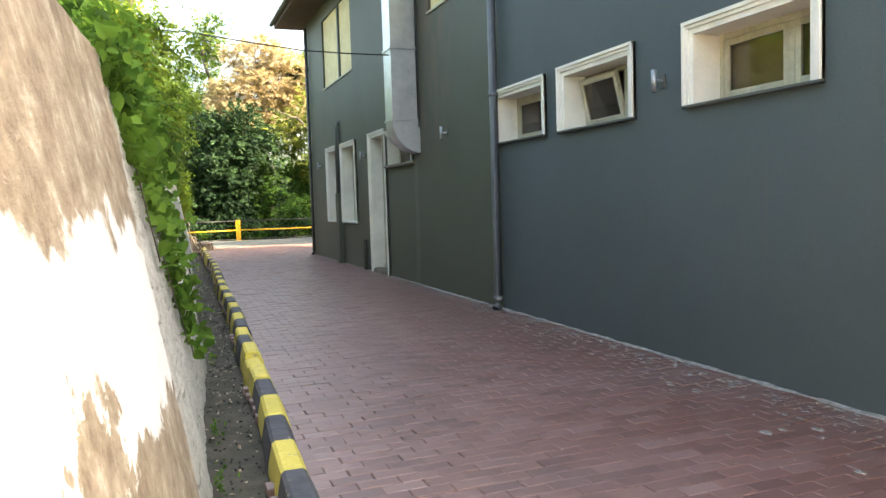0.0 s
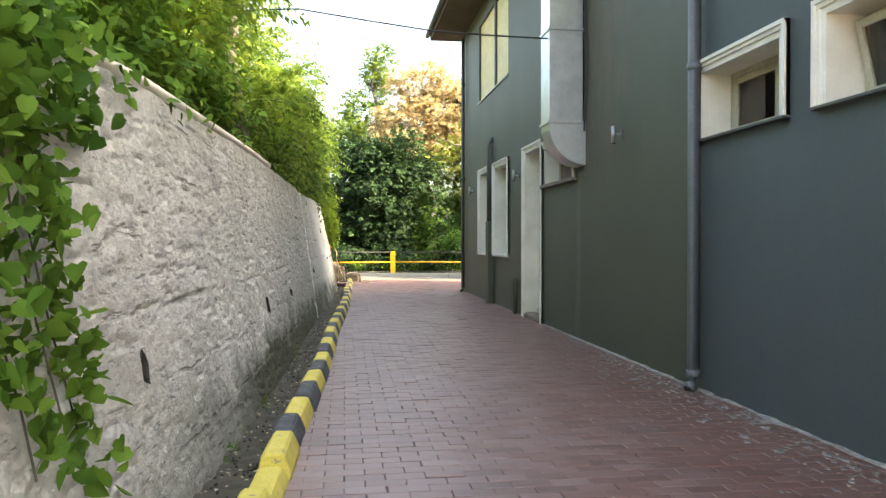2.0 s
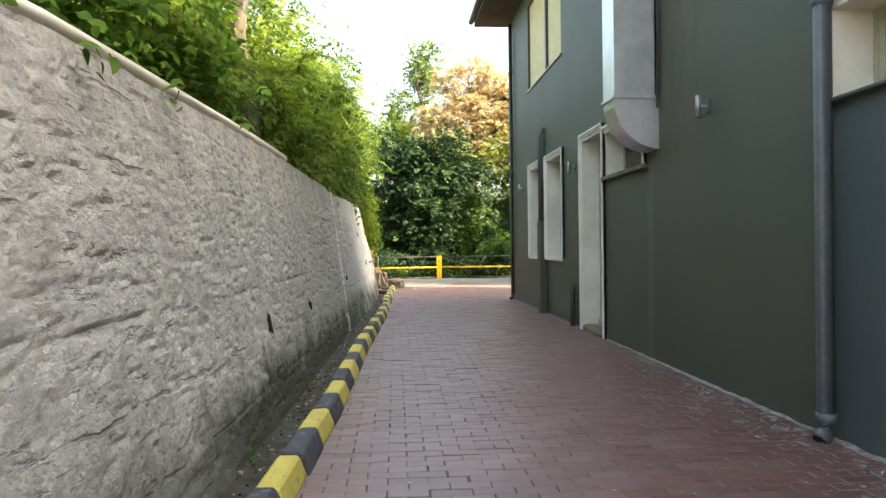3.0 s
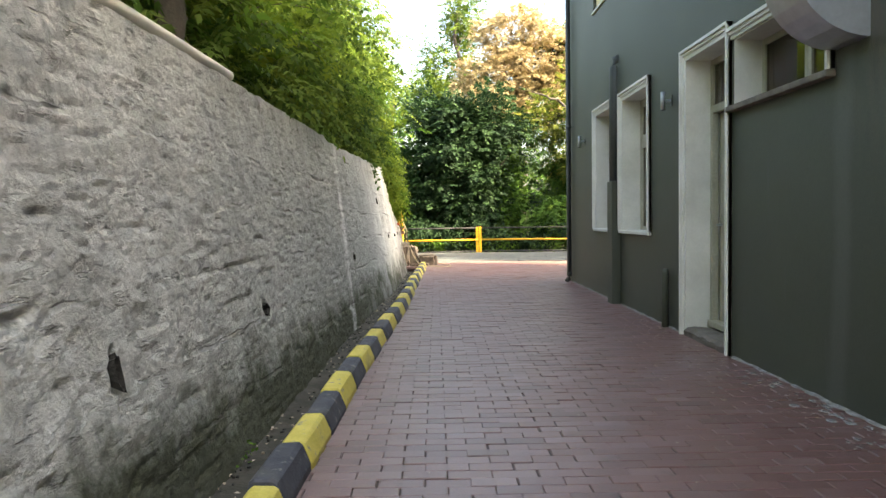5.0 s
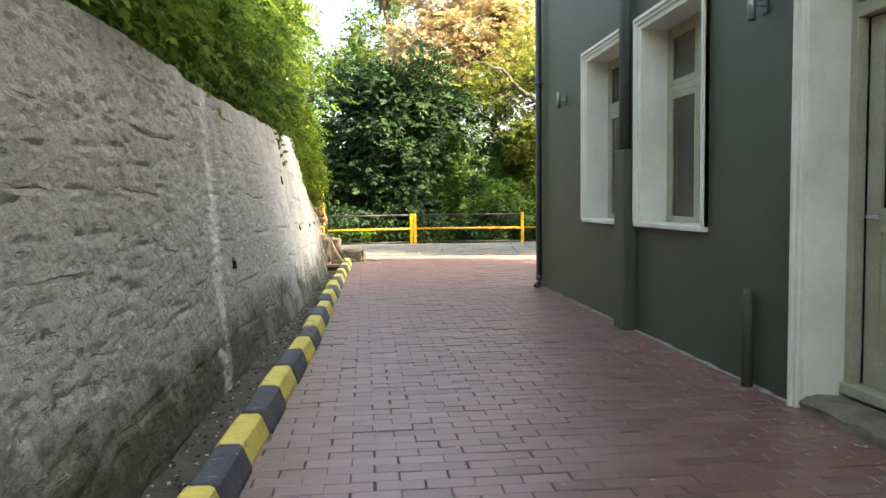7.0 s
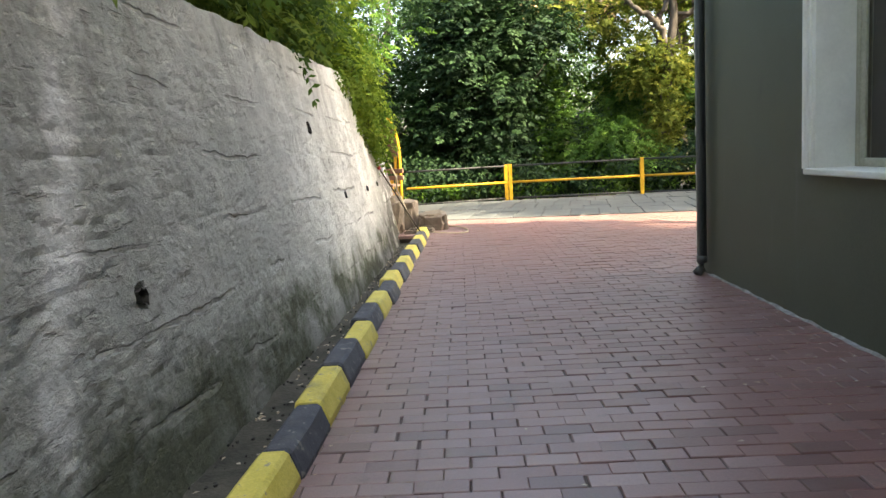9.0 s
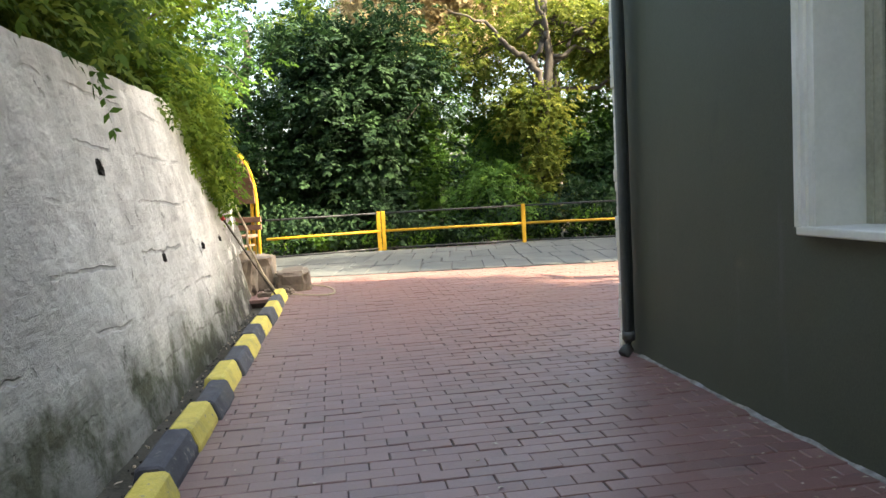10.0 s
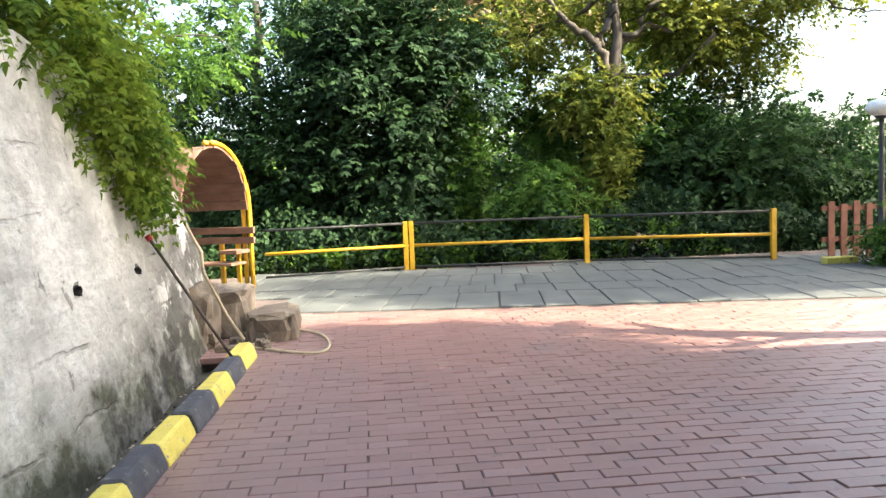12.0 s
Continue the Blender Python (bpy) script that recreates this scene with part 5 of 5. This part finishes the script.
def belt(label, y0, y1, depth, height, count, per, clump, hang, length, pairs, leaflet, mat, droop=0.5):
    """Shrubs along the top of the wall: sprays in clumps, domed in groups, leaning out towards the light."""
    y = rng.uniform(y0, y1, count)
    d = rng.uniform(hang, depth, count)
    top = np.array([line(WALL_TOP, min(v, 25.6)) for v in y])
    base = np.array([wall_x(min(v, 25.6), line(WALL_TOP, min(v, 25.6))) for v in y])
    hmax = height * (0.55 + 0.30 * np.sin(y * 1.3) * np.sin(y * 0.6 + 1) + 0.25 * np.sin(y * 2.9 + d * 2)) * np.clip(0.35 + d / 1.4, 0.2, 1)
    z = top + 0.12 + rng.uniform(0, 1, count) ** 0.8 * hmax + 0.25 * np.clip(d, 0, 9)
    c = np.stack([base - d, y, z], 1)
    c = c[~((y > 12.3) & (y < 14.1) & (d < 0.75) & (z < top + 1.6))]      # a gap round the trunks behind the wall
    count = len(c)
    o = rng.normal(size=(count, per, 3)) * np.array([0.4, 0.4, 0.28])
    p = (c[:, None, :] + o * clump).reshape(-1, 3)
    q = 0.8 * unit(o.reshape(-1, 3)) + np.array([0.20, -0.05, 0.34]) + 0.4 * rng.normal(size=(count * per, 3))
    ob = new("shrub_belt", frond_mesh("shrub_belt", p, q, length, pairs, leaflet, mat, droop))
    return tagged(ob, label, "shrubs", kind="stuff")


belt("dense mixed green shrubs on the bank above the wall", -2, 14.5, 2.6, 1.9, 750, 9, 0.30, 0.27, 0.30, 3, 0.125, LEAF_VINE, 0.4)
belt("light green feathery shrubs overhanging the wall", 11.5, 26.2, 2.4, 2.3, 820, 9, 0.36, 0.26, 0.42, 6, 0.115, LEAF_LIGHT, 0.55)
belt("deeper green shrubs higher on the bank", -2, 27, 6.5, 3.0, 1000, 7, 0.45, 1.2, 0.36, 4, 0.13, LEAF_GREEN, 0.45)

def arching_shoots(count):
    """Long leafy shoots that stand out of the shrubs and bow over the wall."""
    stems, base, aim = bmesh.new(), [], []
    for _ in range(count):
        y = float(rng.uniform(8.0, 26.0))
        top, d = line(WALL_TOP, min(y, 25.6)), float(rng.uniform(0.35, 1.3))
        p0 = Vector((wall_x(min(y, 25.6), top) - d, y, top + float(rng.uniform(0.4, 1.6))))
        way = Vector((float(rng.uniform(0.1, 0.9)), float(rng.normal() * 0.6), float(rng.uniform(0.5, 1.2)))).normalized()
        ln = float(rng.uniform(0.7, 1.5))
        pts = [p0 + way * ln * f + Vector((0.15, 0, -0.5)) * ln * f * f for f in (i / 9 for i in range(10))]
        tube(stems, pts, [0.012 * (1 - 0.085 * i) for i in range(10)], 5)
        for i in range(2, 10):
            for sg in (-1, 1):
                side = way.cross(Vector((0, 0, 1))) * sg
                base.append(pts[i])
                aim.append(side + way * 0.5 + Vector(rng.normal(size=3)) * 0.3)
    ob = empty("shrub_shoots", "long arching leafy shoots standing out of the shrubs", "shrubs", kind="stuff", at=(-0.8, 17, 2.4))
    part("stem", stems, BARK, ob)
    f = new("foliage", frond_mesh("foliage", base, aim, 0.34, 6, 0.10, LEAF_FRESH, 0.5))
    f.parent = ob
    f.matrix_parent_inverse = Matrix.Translation((0.8, -17, -2.4))


arching_shoots(85)
# shoots falling over the wall's end
bush("fresh yellow-green shrub falling over the end of the wall", (0.0, 26.0, 2.2), [((0.05, 26.0, 2.65), (0.45, 0.8, 0.7), 150, 30, 0.2), ((0.20, 26.45, 2.1), (0.26, 0.5, 0.65), 110, 30, 0.15), ((0.34, 26.65, 1.9), (0.2, 0.42, 0.5), 80, 30, 0.14)], 0.09, LEAF_FRESH)

# trees on the bank
tree("slim tree with light green crown on the bank", (-1.9, 9.3, 3.0), (-1.7, 9.6, 6.5), 0.13, [((-1.8, 9.6, 6.6), (1.6, 1.8, 1.3), 90, 36, 0.42), ((-2.6, 11.5, 6.4), (1.6, 1.6, 1.2), 80, 36, 0.42)], 0.12, LEAF_GREEN, pairs=6)
tree("dark-barked tree standing close behind the wall", (-0.62, 13.6, 2.3), (-0.75, 13.9, 6.8), 0.12, [((-1.6, 13.6, 5.6), (1.6, 2.0, 1.4), 110, 36, 0.42), ((-1.4, 15.6, 4.9), (1.2, 1.6, 1.1), 90, 36, 0.38)], 0.115, LEAF_LIGHT, pairs=6)
tree("feathery light green tree leaning over the wall", (-1.6, 17.5, 2.9), (-1.1, 18.2, 5.6), 0.12, [((-0.9, 18.3, 4.3), (1.2, 2.0, 1.2), 130, 38, 0.36), ((-1.2, 20.8, 4.2), (1.2, 2.0, 1.2), 130, 38, 0.36), ((-0.7, 23.2, 3.6), (0.95, 1.5, 0.9), 110, 38, 0.3)], 0.105, LEAF_LIGHT, pairs=6)
tree("light green tree above the end of the wall", (-2.4, 23.5, 2.8), (-2.2, 24.0, 6.0), 0.14, [((-2.0, 24.3, 5.4), (1.5, 2.0, 1.5), 120, 38, 0.4), ((-1.8, 26.8, 4.4), (1.3, 1.6, 1.2), 100, 38, 0.36), ((-0.5, 25.6, 4.5), (0.95, 1.7, 1.1), 120, 38, 0.34), ((-0.9, 29.0, 6.2), (1.3, 1.7, 1.4), 120, 38, 0.4)], 0.11, LEAF_LIGHT, pairs=6)
tree("large green tree on the bank beyond the wall", (-3.2, 31.5, 0.9), (-2.8, 31.8, 6.5), 0.2, [((-2.6, 31.6, 6.0), (2.0, 2.2, 2.0), 150, 38, 0.5), ((-1.4, 34.5, 4.6), (1.7, 1.8, 1.6), 75, 38, 0.5)], 0.15, LEAF_GREEN)

tree("second slim trunk close behind the wall", (-0.8, 14.4, 2.4), (-1.0, 14.8, 6.4), 0.1, [((-1.5, 15.0, 6.4), (1.4, 1.6, 1.0), 80, 36, 0.4)], 0.115, LEAF_LIGHT, pairs=6)
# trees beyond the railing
tree("tall dark evergreen tree beyond the railing", (2.6, 37.6, -0.1), (2.7, 37.8, 5.6), 0.24, [((2.5, 37.6, 3.2), (1.9, 1.5, 1.9), 260, 40, 0.5), ((2.8, 37.8, 4.7), (2.0, 1.6, 1.4), 240, 40, 0.5), ((2.2, 38.2, 1.4), (2.2, 1.4, 1.4), 220, 40, 0.5)], 0.21, LEAF_SHADED)
ivy = tree("pale trunk wrapped in ivy beyond the railing", (4.3, 38.0, -0.1), (4.5, 38.4, 4.8), 0.16, [((4.35, 37.85, 1.9), (0.5, 0.55, 2.0), 330, 40, 0.24), ((4.8, 38.4, 3.9), (1.3, 1.2, 0.9), 90, 36, 0.45)], 0.13, LEAF_GREEN)
tree("tall golden-leaved tree in the sun beyond the railing", (5.6, 43.0, -0.1), (5.2, 42.8, 9.5), 0.26, [((4.6, 42.4, 7.6), (2.2, 1.8, 1.2), 190, 38, 0.5), ((6.9, 42.6, 8.6), (2.3, 1.8, 1.4), 190, 38, 0.5), ((5.2, 42.8, 9.8), (1.6, 1.5, 1.0), 110, 38, 0.45), ((8.6, 42.8, 7.4), (1.8, 1.5, 1.0), 120, 38, 0.45), ((3.9, 42.0, 6.2), (1.5, 1.3, 0.8), 100, 38, 0.42), ((6.2, 42.2, 6.6), (1.8, 1.4, 0.9), 110, 38, 0.42)], 0.19, LEAF_GOLD)
tree("slender light green tree rising behind the golden one", (2.6, 47.0, -0.1), (2.7, 47.0, 12.0), 0.2, [((2.2, 47.0, 8.6), (1.5, 1.1, 1.8), 130, 36, 0.5), ((2.9, 47.0, 11.4), (1.0, 0.9, 1.6), 80, 36, 0.45), ((1.0, 46.0, 7.0), (1.4, 1.0, 1.3), 100, 36, 0.5)], 0.19, LEAF_LIGHT)
tree("leaning dark-barked tree beyond the railing with olive leaves", (7.5, 36.8, -0.1), (8.0, 37.4, 6.6), 0.2, [((8.6, 38.2, 6.4), (2.2, 1.6, 1.2), 85, 36, 0.5), ((6.4, 38.6, 5.2), (1.4, 1.4, 0.9), 80, 36, 0.5), ((10.2, 38.2, 5.4), (1.5, 1.3, 0.9), 80, 36, 0.5), ((12.2, 37.8, 6.2), (2.8, 1.2, 0.7), 130, 34, 0.45), ((10.6, 38.0, 5.0), (1.0, 1.0, 0.5), 50, 34, 0.4), ((11.5, 38.3, 4.7), (1.2, 1.0, 0.8), 90, 34, 0.4), ((7.6, 36.9, 1.8), (0.4, 0.4, 1.5), 80, 36, 0.25), ((7.4, 37.4, 3.6), (1.1, 0.6, 0.7), 70, 36, 0.4)], 0.17, LEAF_OLIVE, boughs=[([(7.85, 37.2, 3.9), (7.5, 37.1, 4.7), (6.8, 37.0, 5.1), (6.2, 37.0, 5.8), (5.2, 36.9, 6.1)], 0.13), ([(7.6, 37.1, 4.6), (7.9, 37.0, 5.5), (7.6, 37.0, 6.6)], 0.09), ([(8.0, 37.3, 4.6), (9.0, 37.2, 5.6), (10.4, 37.0, 6.0), (12.0, 36.8, 6.0)], 0.08), ([(12.0, 36.8, 6.0), (12.9, 36.7, 5.3), (13.8, 36.6, 5.2), (14.8, 36.6, 5.0)], 0.035)])
tree("rounded green tree behind the leaning one", (7.8, 39.4, -0.1), (7.8, 39.6, 3.6), 0.16, [((7.4, 39.4, 3.0), (2.2, 1.3, 1.2), 140, 38, 0.5), ((9.6, 39.4, 3.0), (1.6, 1.3, 1.2), 150, 38, 0.5)], 0.19, LEAF_GREEN)
tree("dark green broadleaf tree at the corner of the forecourt", (11.3, 38.5, -0.1), (11.4, 38.6, 3.2), 0.16, [((11.4, 38.6, 2.6), (2.0, 1.6, 1.0), 130, 36, 0.5), ((10.6, 37.4, 1.6), (2.0, 1.2, 1.2), 190, 38, 0.5), ((13.8, 38.4, 1.9), (2.4, 1.6, 1.4), 190, 36, 0.5)], 0.19, LEAF_DARK)
tree("broad dark green tree on the slope beyond the shelter", (-0.6, 40.0, -0.1), (-0.4, 40.2, 6.5), 0.22, [((-0.4, 39.8, 5.2), (2.0, 1.6, 1.8), 125, 36, 0.5), ((0.2, 38.6, 2.2), (1.8, 1.2, 1.8), 210, 38, 0.5), ((-3.0, 40.0, 3.4), (2.0, 1.6, 2.0), 190, 36, 0.5)], 0.19, LEAF_DARK)
tree("sunlit yellow-green tree behind the leaning one", (10.2, 44.0, -0.1), (10.2, 44.0, 8.0), 0.22, [((9.6, 43.6, 7.4), (2.0, 1.5, 1.2), 130, 36, 0.5), ((11.8, 43.8, 6.2), (1.8, 1.5, 1.2), 120, 36, 0.5), ((8.2, 43.4, 9.2), (1.6, 1.3, 1.0), 90, 36, 0.5)], 0.18, LEAF_LIGHT)
bush("bright green bush close behind the railing", (6.0, 36.1, 1.0), [((6.0, 36.0, 1.1), (1.2, 0.6, 0.8), 90, 34, 0.34)], 0.15, LEAF_GREEN)
# unseen trees added beside the building to shade the forecourt and wall end
tree("unseen broadleaf tree added to shade the end of the alley", (9.6, 25.6, -0.1), (9.4, 25.4, 7.0), 0.2, [((8.4, 24.1, 8.6), (2.1, 1.2, 1.3), 190, 36, 0.45), ((7.9, 22.3, 8.6), (2.1, 1.0, 0.6), 170, 36, 0.4), ((10.9, 23.4, 8.9), (1.7, 1.0, 1.1), 170, 36, 0.45), ((12.2, 23.3, 8.7), (1.4, 1.1, 1.1), 170, 36, 0.4)], 0.16, LEAF_GREEN, pairs=2)
tree("unseen tall broadleaf tree added to shade the forecourt", (13.6, 27.6, -0.1), (13.4, 27.4, 7.0), 0.24, [((13.9, 26.9, 8.2), (2.3, 0.9, 1.3), 230, 36, 0.5), ((15.8, 27.4, 8.4), (2.3, 1.0, 1.5), 180, 36, 0.5), ((13.5, 29.4, 8.0), (2.4, 1.6, 1.8), 190, 36, 0.5), ((11.3, 28.7, 8.3), (1.4, 1.0, 0.9), 110, 36, 0.45)], 0.16, LEAF_GREEN, pairs=2)
tree("unseen tall broadleaf tree added east of the forecourt for shade", (18.6, 28.4, -0.1), (18.4, 28.4, 7.0), 0.24, [((18.4, 27.6, 8.2), (2.3, 1.5, 1.7), 180, 36, 0.5), ((20.6, 29.4, 8.0), (2.3, 2.0, 1.8), 180, 36, 0.5), ((17.0, 30.8, 8.2), (2.3, 1.8, 1.8), 190, 36, 0.5)], 0.16, LEAF_GREEN, pairs=2)
tree("unseen spreading tree added to shade the woods beyond the railing", (16.0, 33.6, -0.1), (15.8, 33.4, 9.0), 0.3, [((13.4, 32.6, 8.8), (2.0, 1.8, 2.0), 190, 36, 0.55), ((18.2, 33.2, 9.2), (2.4, 2.0, 2.2), 200, 36, 0.55)], 0.18, LEAF_GREEN, pairs=2)
# undergrowth behind the railing
def undergrowth(x0, x1, y0, y1, h, count, per, clump):
    x, y = rng.uniform(x0, x1, count), rng.uniform(y0, y1, count)
    z = rng.uniform(0, 1, count) * h * (0.6 + 0.4 * np.sin(x * 1.7) * np.sin(x * 0.7 + 2))
    c = np.stack([x, y, z], 1)
    return (c[:, None, :] + rng.normal(size=(count, per, 3)) * clump * np.array([0.5, 0.5, 0.35])).reshape(-1, 3)


plant("undergrowth", "undergrowth behind the railing, leaves coloured dark for shade", "undergrowth", undergrowth(-3, 16, 35.0, 38, 1.5, 1000, 26, 0.36), 0.14, LEAF_SHADED, "stuff")
plant("undergrowth", "fresh green shoots low behind the railing", "undergrowth", undergrowth(-0.5, 9.5, 35.1, 35.9, 0.65, 90, 26, 0.24), 0.12, LEAF_VINE, "stuff")
plant("far_trees", "distant wooded slope behind the nearer trees", "woods", undergrowth(-30, 13, 50, 60, 4.6, 1500, 18, 1.1), 0.42, LEAF_GREEN, "stuff")
plant("far_trees", "low distant woods beyond the forecourt corner", "woods", undergrowth(11, 60, 50, 62, 4.4, 2000, 18, 1.0), 0.4, LEAF_DARK, "stuff")
plant("far_trees", "thicket on the slope beyond the railing, leaves coloured dark for shade", "woods", undergrowth(-9, 12, 44.5, 48, 4.0, 1500, 20, 0.9), 0.34, LEAF_SHADED, "stuff")
bush("low dark green shrub beside the yellow kerb blocks", (10.6, 31.6, 0), [((10.6, 31.6, 0.30), (0.45, 0.5, 0.38), 60, 36, 0.2)], 0.09, LEAF_GREEN)
bush("green shrub in front of the picket fence", (11.2, 31.5, 0), [((11.2, 31.5, 0.4), (0.6, 0.5, 0.5), 60, 36, 0.2)], 0.09, LEAF_DARK)

# ---- pieces of the paving, last ----
def slab_mesh(name, w, d, h, bev, mat):
    """A paving piece with a bevelled top, its base left open."""
    x, y = w / 2, d / 2
    v = [(-x, -y, -h), (x, -y, -h), (x, y, -h), (-x, y, -h), (-x, -y, -bev), (x, -y, -bev), (x, y, -bev), (-x, y, -bev)]
    v += [(-x + bev, -y + bev, 0), (x - bev, -y + bev, 0), (x - bev, y - bev, 0), (-x + bev, y - bev, 0)]
    f = [(8, 9, 10, 11)]
    for a in (0, 4):
        f += [(a + k, a + (k + 1) % 4, a + 4 + (k + 1) % 4, a + 4 + k) for k in range(4)]
    return np.array(v), f, mesh_of(name, v, f, mat)


PL, PW, GAP = 0.228, 0.110, 0.0048
pv, pf, paver_mesh = slab_mesh("paver", PL - GAP, PW - GAP, 0.05, 0.0035, PAVER)
paving = empty("pavement", "reddish-brown brick paving in running bond, worn and dusty", "paving", kind="structure", at=(2, 20, 0))
verts, faces, count = [], [], 0
row, y = 0, -7.5
while y < 30.0:
    x = -1.6 - (PL / 2 if row % 2 else 0)
    xmax = XF + 0.1 if y < END + 0.0 else 15.5
    while x < xmax:
        far_edge = 29.93 - 0.17 * x
        left = line(KERB_LINE, y) + 0.06 if y < 27.3 else -0.3
        right = XF + 0.08 if y < END + 0.0 else 99
        if left - 0.09 < x < right and y < far_edge:
            dz = float(rng.normal() * 0.0018)
            dx, dy = float(rng.normal() * 0.003), float(rng.normal() * 0.0022)
            if 21.6 < y < 23.75 and 1.3 < x < 4.0 and count < 290:
                p = new("paver", paver_mesh)
                p.parent = paving
                p.matrix_parent_inverse = Matrix.Translation((-2, -20, 0))
                p.location = (x + dx, y + dy, dz)
                p.rotation_euler = (float(rng.normal() * 0.008), float(rng.normal() * 0.005), float(rng.normal() * 0.006))
                count += 1
            else:
                b = len(verts)
                rx, ry = float(rng.normal() * 0.007), float(rng.normal() * 0.004)
                q = pv + np.array([x + dx, y + dy, dz])
                q[:, 2] += pv[:, 1] * rx + pv[:, 0] * ry
                verts += [tuple(r) for r in q]
                faces += [tuple(b + k for k in fc) for fc in pf]
        x += PL
    y += PW
    row += 1
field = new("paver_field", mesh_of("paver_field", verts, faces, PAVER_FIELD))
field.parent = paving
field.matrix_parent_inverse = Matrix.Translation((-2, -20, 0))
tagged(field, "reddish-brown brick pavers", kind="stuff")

flags = empty("forecourt_flags", "pale grey stone flags laid along the railing", "paving", kind="structure", at=(5, 31, 0))
u, w = Vector((math.cos(radians(-9.5)), math.sin(radians(-9.5)), 0)), Vector((math.sin(radians(9.5)), math.cos(radians(9.5)), 0))
org = Vector((0.0, 30.05, 0.012))
rowd = [1.35, 0.85, 1.5, 1.2, 0.6]
b0 = 0.0
for j, d in enumerate(rowd):
    a = -1.0 + 0.2 * (j % 2)
    while a < 14.5:
        ln = float(rng.choice([0.38, 0.45, 0.55]))
        c = org + u * (a + ln / 2) + w * (b0 + d / 2)
        if c.y < 34.55 - 0.12 * max(0, c.x - 3) + 0.15 or c.x > 9.6:
            if c.x > 0.9 or c.y > 31.0:
                _, _, me = slab_mesh("flag", ln - 0.014, d - 0.014, 0.06, 0.008, FLAG)
                p = new("flag", me)
                p.parent = flags
                p.matrix_parent_inverse = Matrix.Translation((-5, -31, 0))
                p.location = c + Vector((0, 0, float(rng.normal() * 0.003)))
                p.rotation_euler = (0, 0, radians(-9.5))
        a += ln
    b0 += d

# dust, chips and fallen leaves along the facade and in the gutter
k = 900
y = 1 + 21 * rng.uniform(0, 1, k) ** 1.8
p1 = np.stack([XF - 0.06 - np.abs(rng.normal(size=k)) * 0.28, y, np.full(k, 0.006)], 1)
y = rng.uniform(2, 27, 420)
p2 = np.stack([[float(rng.uniform(wall_x(v, 0), line(KERB_LINE, v) - 0.1)) for v in y], y, [gutter_z(v) + 0.012 for v in y]], 1)
y = rng.uniform(2, 28, 260)
p3 = np.stack([rng.uniform(1.0, 4.0, 260), y, np.full(260, 0.006)], 1)
plant("litter", "dry leaf scraps and mortar chips scattered over the paving", "litter", np.concatenate([p1, p2, p3]), 0.035, LITTER_DRY, "stuff", up=3.0, spread=0.15)


def flake_field(name, label, spots, mat, thick):
    """Many small flat broken pieces, each an uneven polygon with a rim."""
    verts, faces = [], []
    for x, y, z, r in spots:
        k, b, turn = 6, len(verts), float(rng.uniform(0, 6.28))
        rad = r * rng.uniform(0.55, 1.1, k)
        ang = turn + np.arange(k) * 2 * math.pi / k
        px, py = x + rad * np.cos(ang) * 0.7, y + rad * np.sin(ang)
        verts += [(float(a), float(c), z) for a, c in zip(px, py)]
        verts += [(float(x + (a - x) * 0.86), float(y + (c - y) * 0.86), z + thick) for a, c in zip(px, py)]
        faces.append(tuple(range(b + k, b + 2 * k)))
        faces += [(b + i, b + (i + 1) % k, b + k + (i + 1) % k, b + k + i) for i in range(k)]
    return tagged(new(name, mesh_of(name, verts, faces, mat)), label, "debris", kind="stuff")


# plaster flakes along the facade, grit in the gutter, weeds at the wall's foot
spots = []
for _ in range(760):
    y = 1.5 + 12.5 * float(rng.uniform(0, 1)) ** 1.2
    d = 0.03 + abs(float(rng.normal())) * (0.14 + 0.30 * max(0.0, 1 - (y - 2) / 10))
    spots.append((XF - 0.03 - d, y, 0.002, float(rng.choice([0.010, 0.016, 0.025, 0.038, 0.055], p=[0.34, 0.3, 0.2, 0.12, 0.04]))))
flake_field("plaster_flakes", "pale plaster flakes fallen along the foot of the facade", spots, MORTAR, 0.004)
for label, mat, count in (("black grit and wet leaf scraps lying in the gutter", HOLE, 900), ("pale stone chips lying in the gutter", LITTER_DRY, 160)):
    spots = []
    for _ in range(count):
        y = float(rng.uniform(1.5, 27))
        a, b = wall_x(y, 0) + 0.02, line(KERB_LINE, y) - 0.09
        spots.append((a + (b - a) * float(rng.uniform(0, 1)), y, gutter_z(y) + 0.02 * float(rng.uniform(-0.5, 1)), float(rng.uniform(0.006, 0.022))))
    flake_field("gutter_grit", label, spots, mat, 0.01)
pos = []
for y, cnt in ((3.3, 60), (3.6, 50), (4.2, 40), (5.1, 30), (7.9, 24), (9.4, 20), (12.2, 16)):
    for _ in range(cnt):
        pos.append((wall_x(y, 0) + 0.05 + abs(float(rng.normal())) * 0.04, y + float(rng.normal()) * 0.10, gutter_z(y) + 0.03 + abs(float(rng.normal())) * 0.06))
plant("weeds", "small green weeds growing at the foot of the wall", "weeds", pos, 0.035, LEAF_VINE, "stuff")
